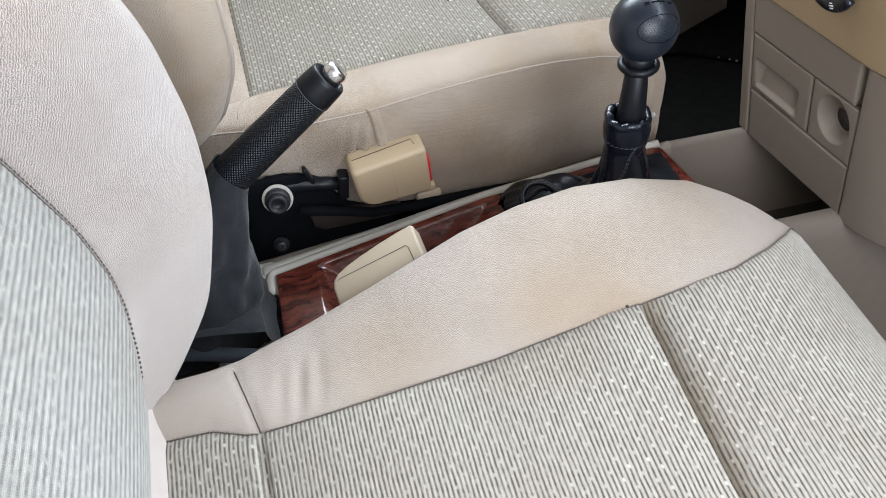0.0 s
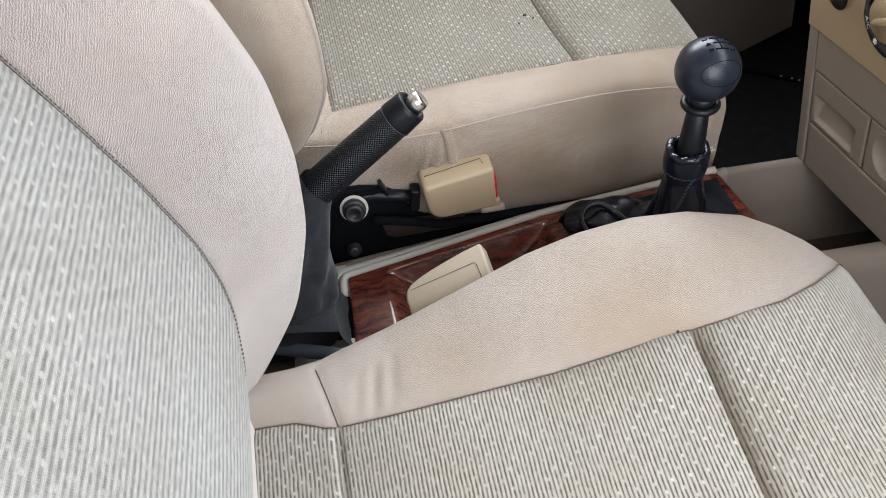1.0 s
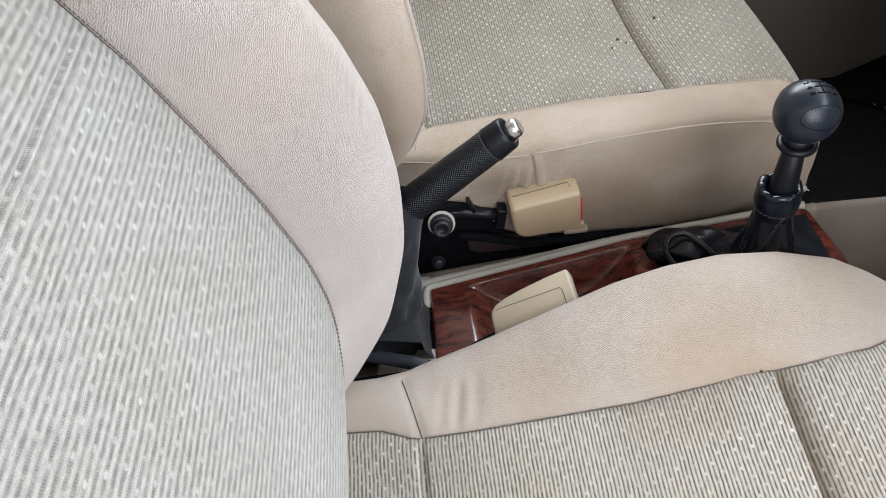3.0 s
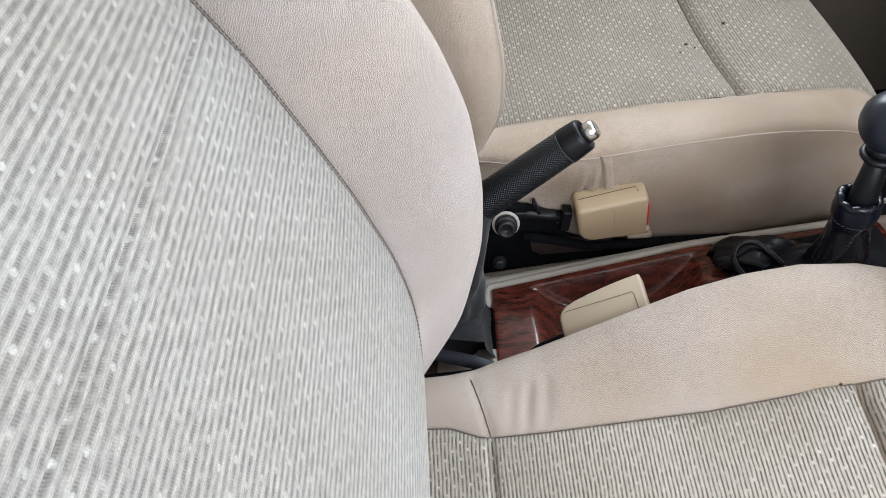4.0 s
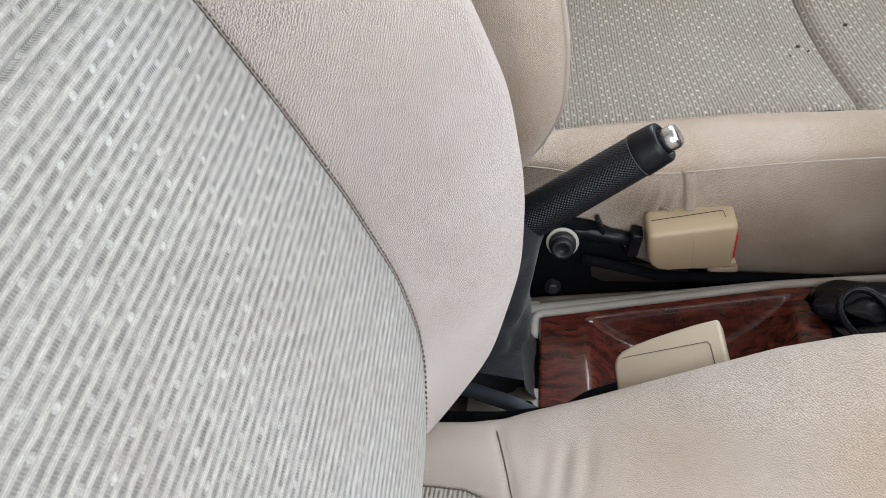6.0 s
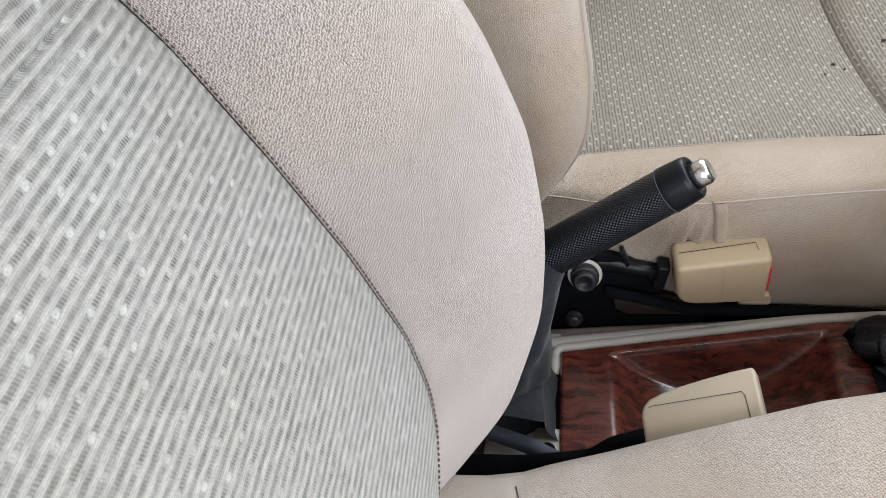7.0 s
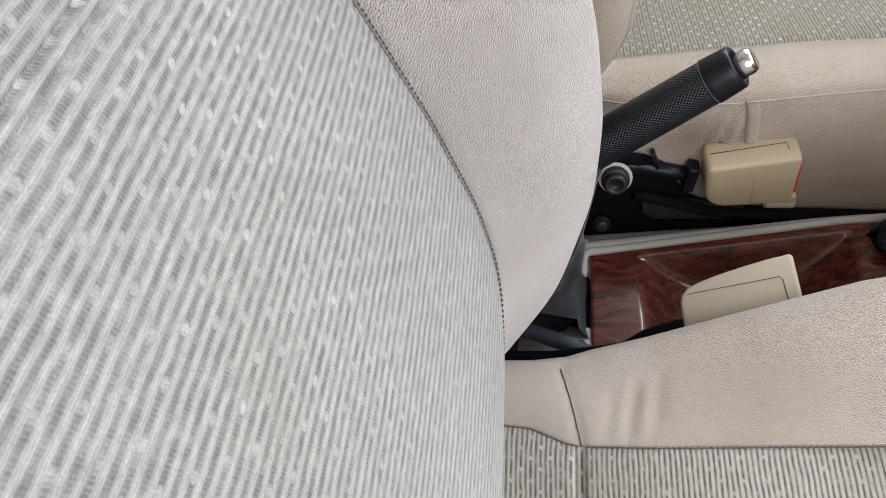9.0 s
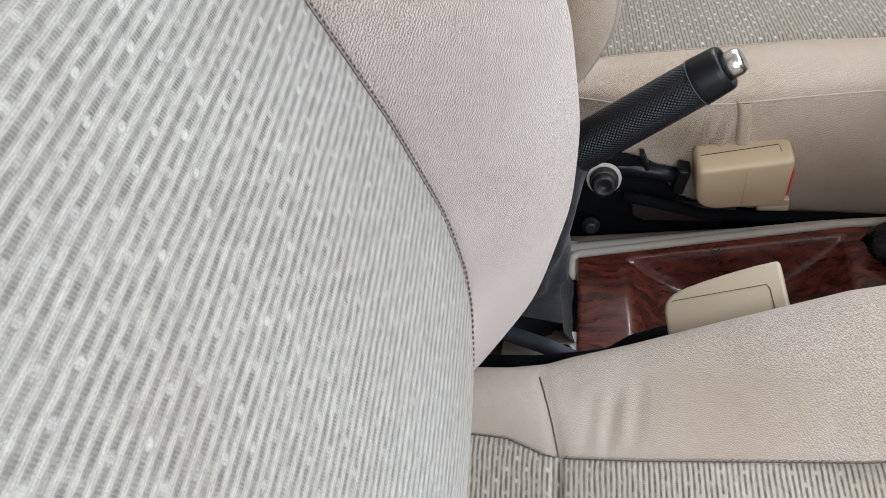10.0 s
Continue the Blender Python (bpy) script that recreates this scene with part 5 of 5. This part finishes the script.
slab("upper_panel", 0.5330, 0.6530, 0.3814, 0.4215, 0.001, BEIGE, dash)
slab("flank", 0.36, 0.5265, 0.2560, 0.4215, 0.001, BEIGE, dash)
slab("control_panel", 0.36, 0.664, 0.4238, 0.62, 0.004, TAN, dash, label="tan plastic heater control panel")
nrm = Vector((-1, 0, -0.2)).normalized()
c = Vector(face(0.5510, 0.3515, -0.0110))
lathe("socket_ring", [(-0.006, 0.0116), (0.0006, 0.0120), (0.0016, 0.0114), (0.0012, 0.0106), (-0.0006, 0.0104)], c, nrm, PANEL, dash, 40, "worn taupe socket ring")
lathe("socket_bore", [(-0.0002, 0.0105), (-0.0010, 0.0103), (-0.0140, 0.0100), (-0.0145, 0.0)], c, nrm, RECESS_BROWN, dash, 32, "dark socket bore")
# heater dials
right = nrm.cross(Vector((0, 0, 1))).normalized() * -1.0
over = nrm.cross(right).normalized()
NAVY = plastic("navy_plastic", (0.010, 0.013, 0.022), 0.3)


def on_dial(p, angle, radius, out=0.0):
    a = radians(angle)
    return p + nrm * out + radius * (math.cos(a) * right + math.sin(a) * over)


def dial_mark(words, size, p, angle, parent):
    """Lettering on a dial's ring, its foot to the rim."""
    text = bpy.data.curves.new("dial_text", "FONT")
    text.body, text.size, text.align_x, text.align_y = words, size, "CENTER", "CENTER"
    holder = bpy.data.objects.new("dial_text", text)
    letters = bpy.data.meshes.new_from_object(holder)
    bpy.data.objects.remove(holder)
    basis = Matrix((right, over, nrm)).transposed().to_4x4()
    letters.transform(Matrix.Translation(on_dial(p, angle, 0.0265, 0.0045)) @ basis @ Matrix.Rotation(radians(angle + 90), 4, "Z"))
    link_mesh("dial_text", letters, WHITE_INK, parent, "white lettering on the dial")


for dy, dz in ((0.572, 0.482), (0.470, 0.498)):
    p = Vector(face(dy, dz, 0.004))
    rows = []
    for angle in np.linspace(155, 335, 50):
        rows.append([tuple(on_dial(p, angle, r, o)) for r, o in ((0.0320, -0.001), (0.0325, 0.002), (0.0312, 0.0040), (0.0218, 0.0040), (0.0205, 0.002), (0.0205, -0.001))])
    ring = grid("dial_ring", rows, NAVY, dash, wrap=True, caps=True, label="dark navy C-shaped dial ring with white symbols")
    knob_part = lathe("dial_knob", [(0.0, 0.0), (0.001, 0.0192), (0.006, 0.0182), (0.008, 0.0165), (0.0085, 0.0)], p, nrm, TAN, dash, 36, "tan rotary knob")
    tube("grip_bar", [on_dial(p, 35, w, 0.0075) for w in (-0.0120, -0.0100, 0.0, 0.0100, 0.0120)], [0.0015, 0.0030, 0.0036, 0.0030, 0.0015], TAN, knob_part, 12)
    dial_mark("A/C", 0.0068, p, 215, ring)
    for angle in (250, 295):
        for k, wide in ((-1, 0.0016), (0, 0.0024), (1, 0.0016)):
            q = on_dial(p, angle, 0.0265 + 0.0019 * k, 0.0042)
            along = (on_dial(p, angle + 90, 1.0) - p).normalized()
            tube("symbol", [q - along * wide, q + along * wide], 0.0005, WHITE_INK, ring, 5)
lathe("blank", [(-0.002, 0.0), (0.0008, 0.0155), (0.0016, 0.0150), (0.0010, 0.0)], Vector(face(0.632, 0.473, 0.004)), nrm, BLACK, dash, 36, "round black switch blank")

# ---- car body round the seats ----
def plate(name, x0, x1, y0, y1, z0, z1, material, label, kind="structure", category="car body"):
    bm = bmesh.new()
    bmesh.ops.create_cube(bm, size=1.0)
    for v in bm.verts:
        v.co = Vector(((x0 + x1) / 2 + v.co.x * (x1 - x0), (y0 + y1) / 2 + v.co.y * (y1 - y0), (z0 + z1) / 2 + v.co.z * (z1 - z0)))
    ob = part(name, bm, material, None, smooth=False)
    return tagged(ob, label, category, kind=kind)


plate("floor", -0.9, 1.2, -0.25, 1.45, -0.03, 0.0, DARK_CARPET, "dark carpeted car floor", category="floor")
plate("ceiling", -0.9, 0.75, -0.25, 1.45, 1.20, 1.23, CREAM, "pale cloth car roof lining", category="ceiling")
plate("wall_front", 0.92, 0.96, -0.25, 1.45, 0.0, 0.70, MATT_BLACK, "black footwell bulkhead", category="wall")
plate("wall_rear", -0.94, -0.90, -0.25, 1.45, 0.0, 1.20, PANEL, "taupe rear of the cabin", category="wall")
bm = bmesh.new()
outline = [(-0.9, 0.0), (0.772, 0.0), (0.855, 0.036), (0.845, 0.10), (0.83, 0.72), (-0.9, 0.72)]
inner = [bm.verts.new((x, 1.20, z)) for x, z in outline]
outer = [bm.verts.new((x, 1.26, z)) for x, z in outline]
bm.faces.new(inner)
bm.faces.new(outer[::-1])
for k in range(len(outline)):
    n = (k + 1) % len(outline)
    bm.faces.new((inner[n], inner[k], outer[k], outer[n]))
tagged(part("door_far", bm, PANEL, None, smooth=False), "taupe far door lining", "door", kind="structure")
# Unseen panel added to keep bright reflections off the wood trim.
plate("sky_blocker", -0.9, -0.03, 1.20, 1.26, 0.722, 1.20, PANEL, "unseen taupe panel blocking the sky behind the far door window", category="wall")
# Black backing added to shut out sky light under the door's raised corner.
plate("sill", 0.70, 0.92, 1.27, 1.31, 0.0, 0.30, MATT_BLACK, "black backing plate hiding the sky behind the door lining", category="sill")
# Two unseen slabs added to keep windscreen light out of the footwell.
plate("dashboard_light_block", 0.62, 0.99, -0.25, 1.45, 0.60, 0.72, MATT_BLACK, "unseen dark dashboard top that blocks light from the footwell", category="dashboard")
plate("lower_dashboard", 0.70, 0.92, 0.69, 1.20, 0.42, 0.60, MATT_BLACK, "unseen black slab under the dashboard top", category="dashboard")

# thin cable on the far footwell's carpet
cable = thing("cable", (0.80, 1.10, 0.0), "thin black cable with pale boxes as glints on the carpet", "cable")
tube("wire", [(0.70, 1.150, 0.004), (0.75, 1.140, 0.004), (0.78, 1.118, 0.0045), (0.81, 1.096, 0.004), (0.85, 1.070, 0.004), (0.90, 1.066, 0.004)], 0.0030, MATT_BLACK, cable, 10)
# Pale boxes set on the wire to imitate its small glints.
for x, y in ((0.797, 1.106), (0.811, 1.095), (0.820, 1.088)):
    box("clip", (x, y, 0.0065), (0.004, 0.003, 0.0025), WHITE, cable, turn=pose(0, 0, 0, 0, 0, -38), bevel=0.0006)
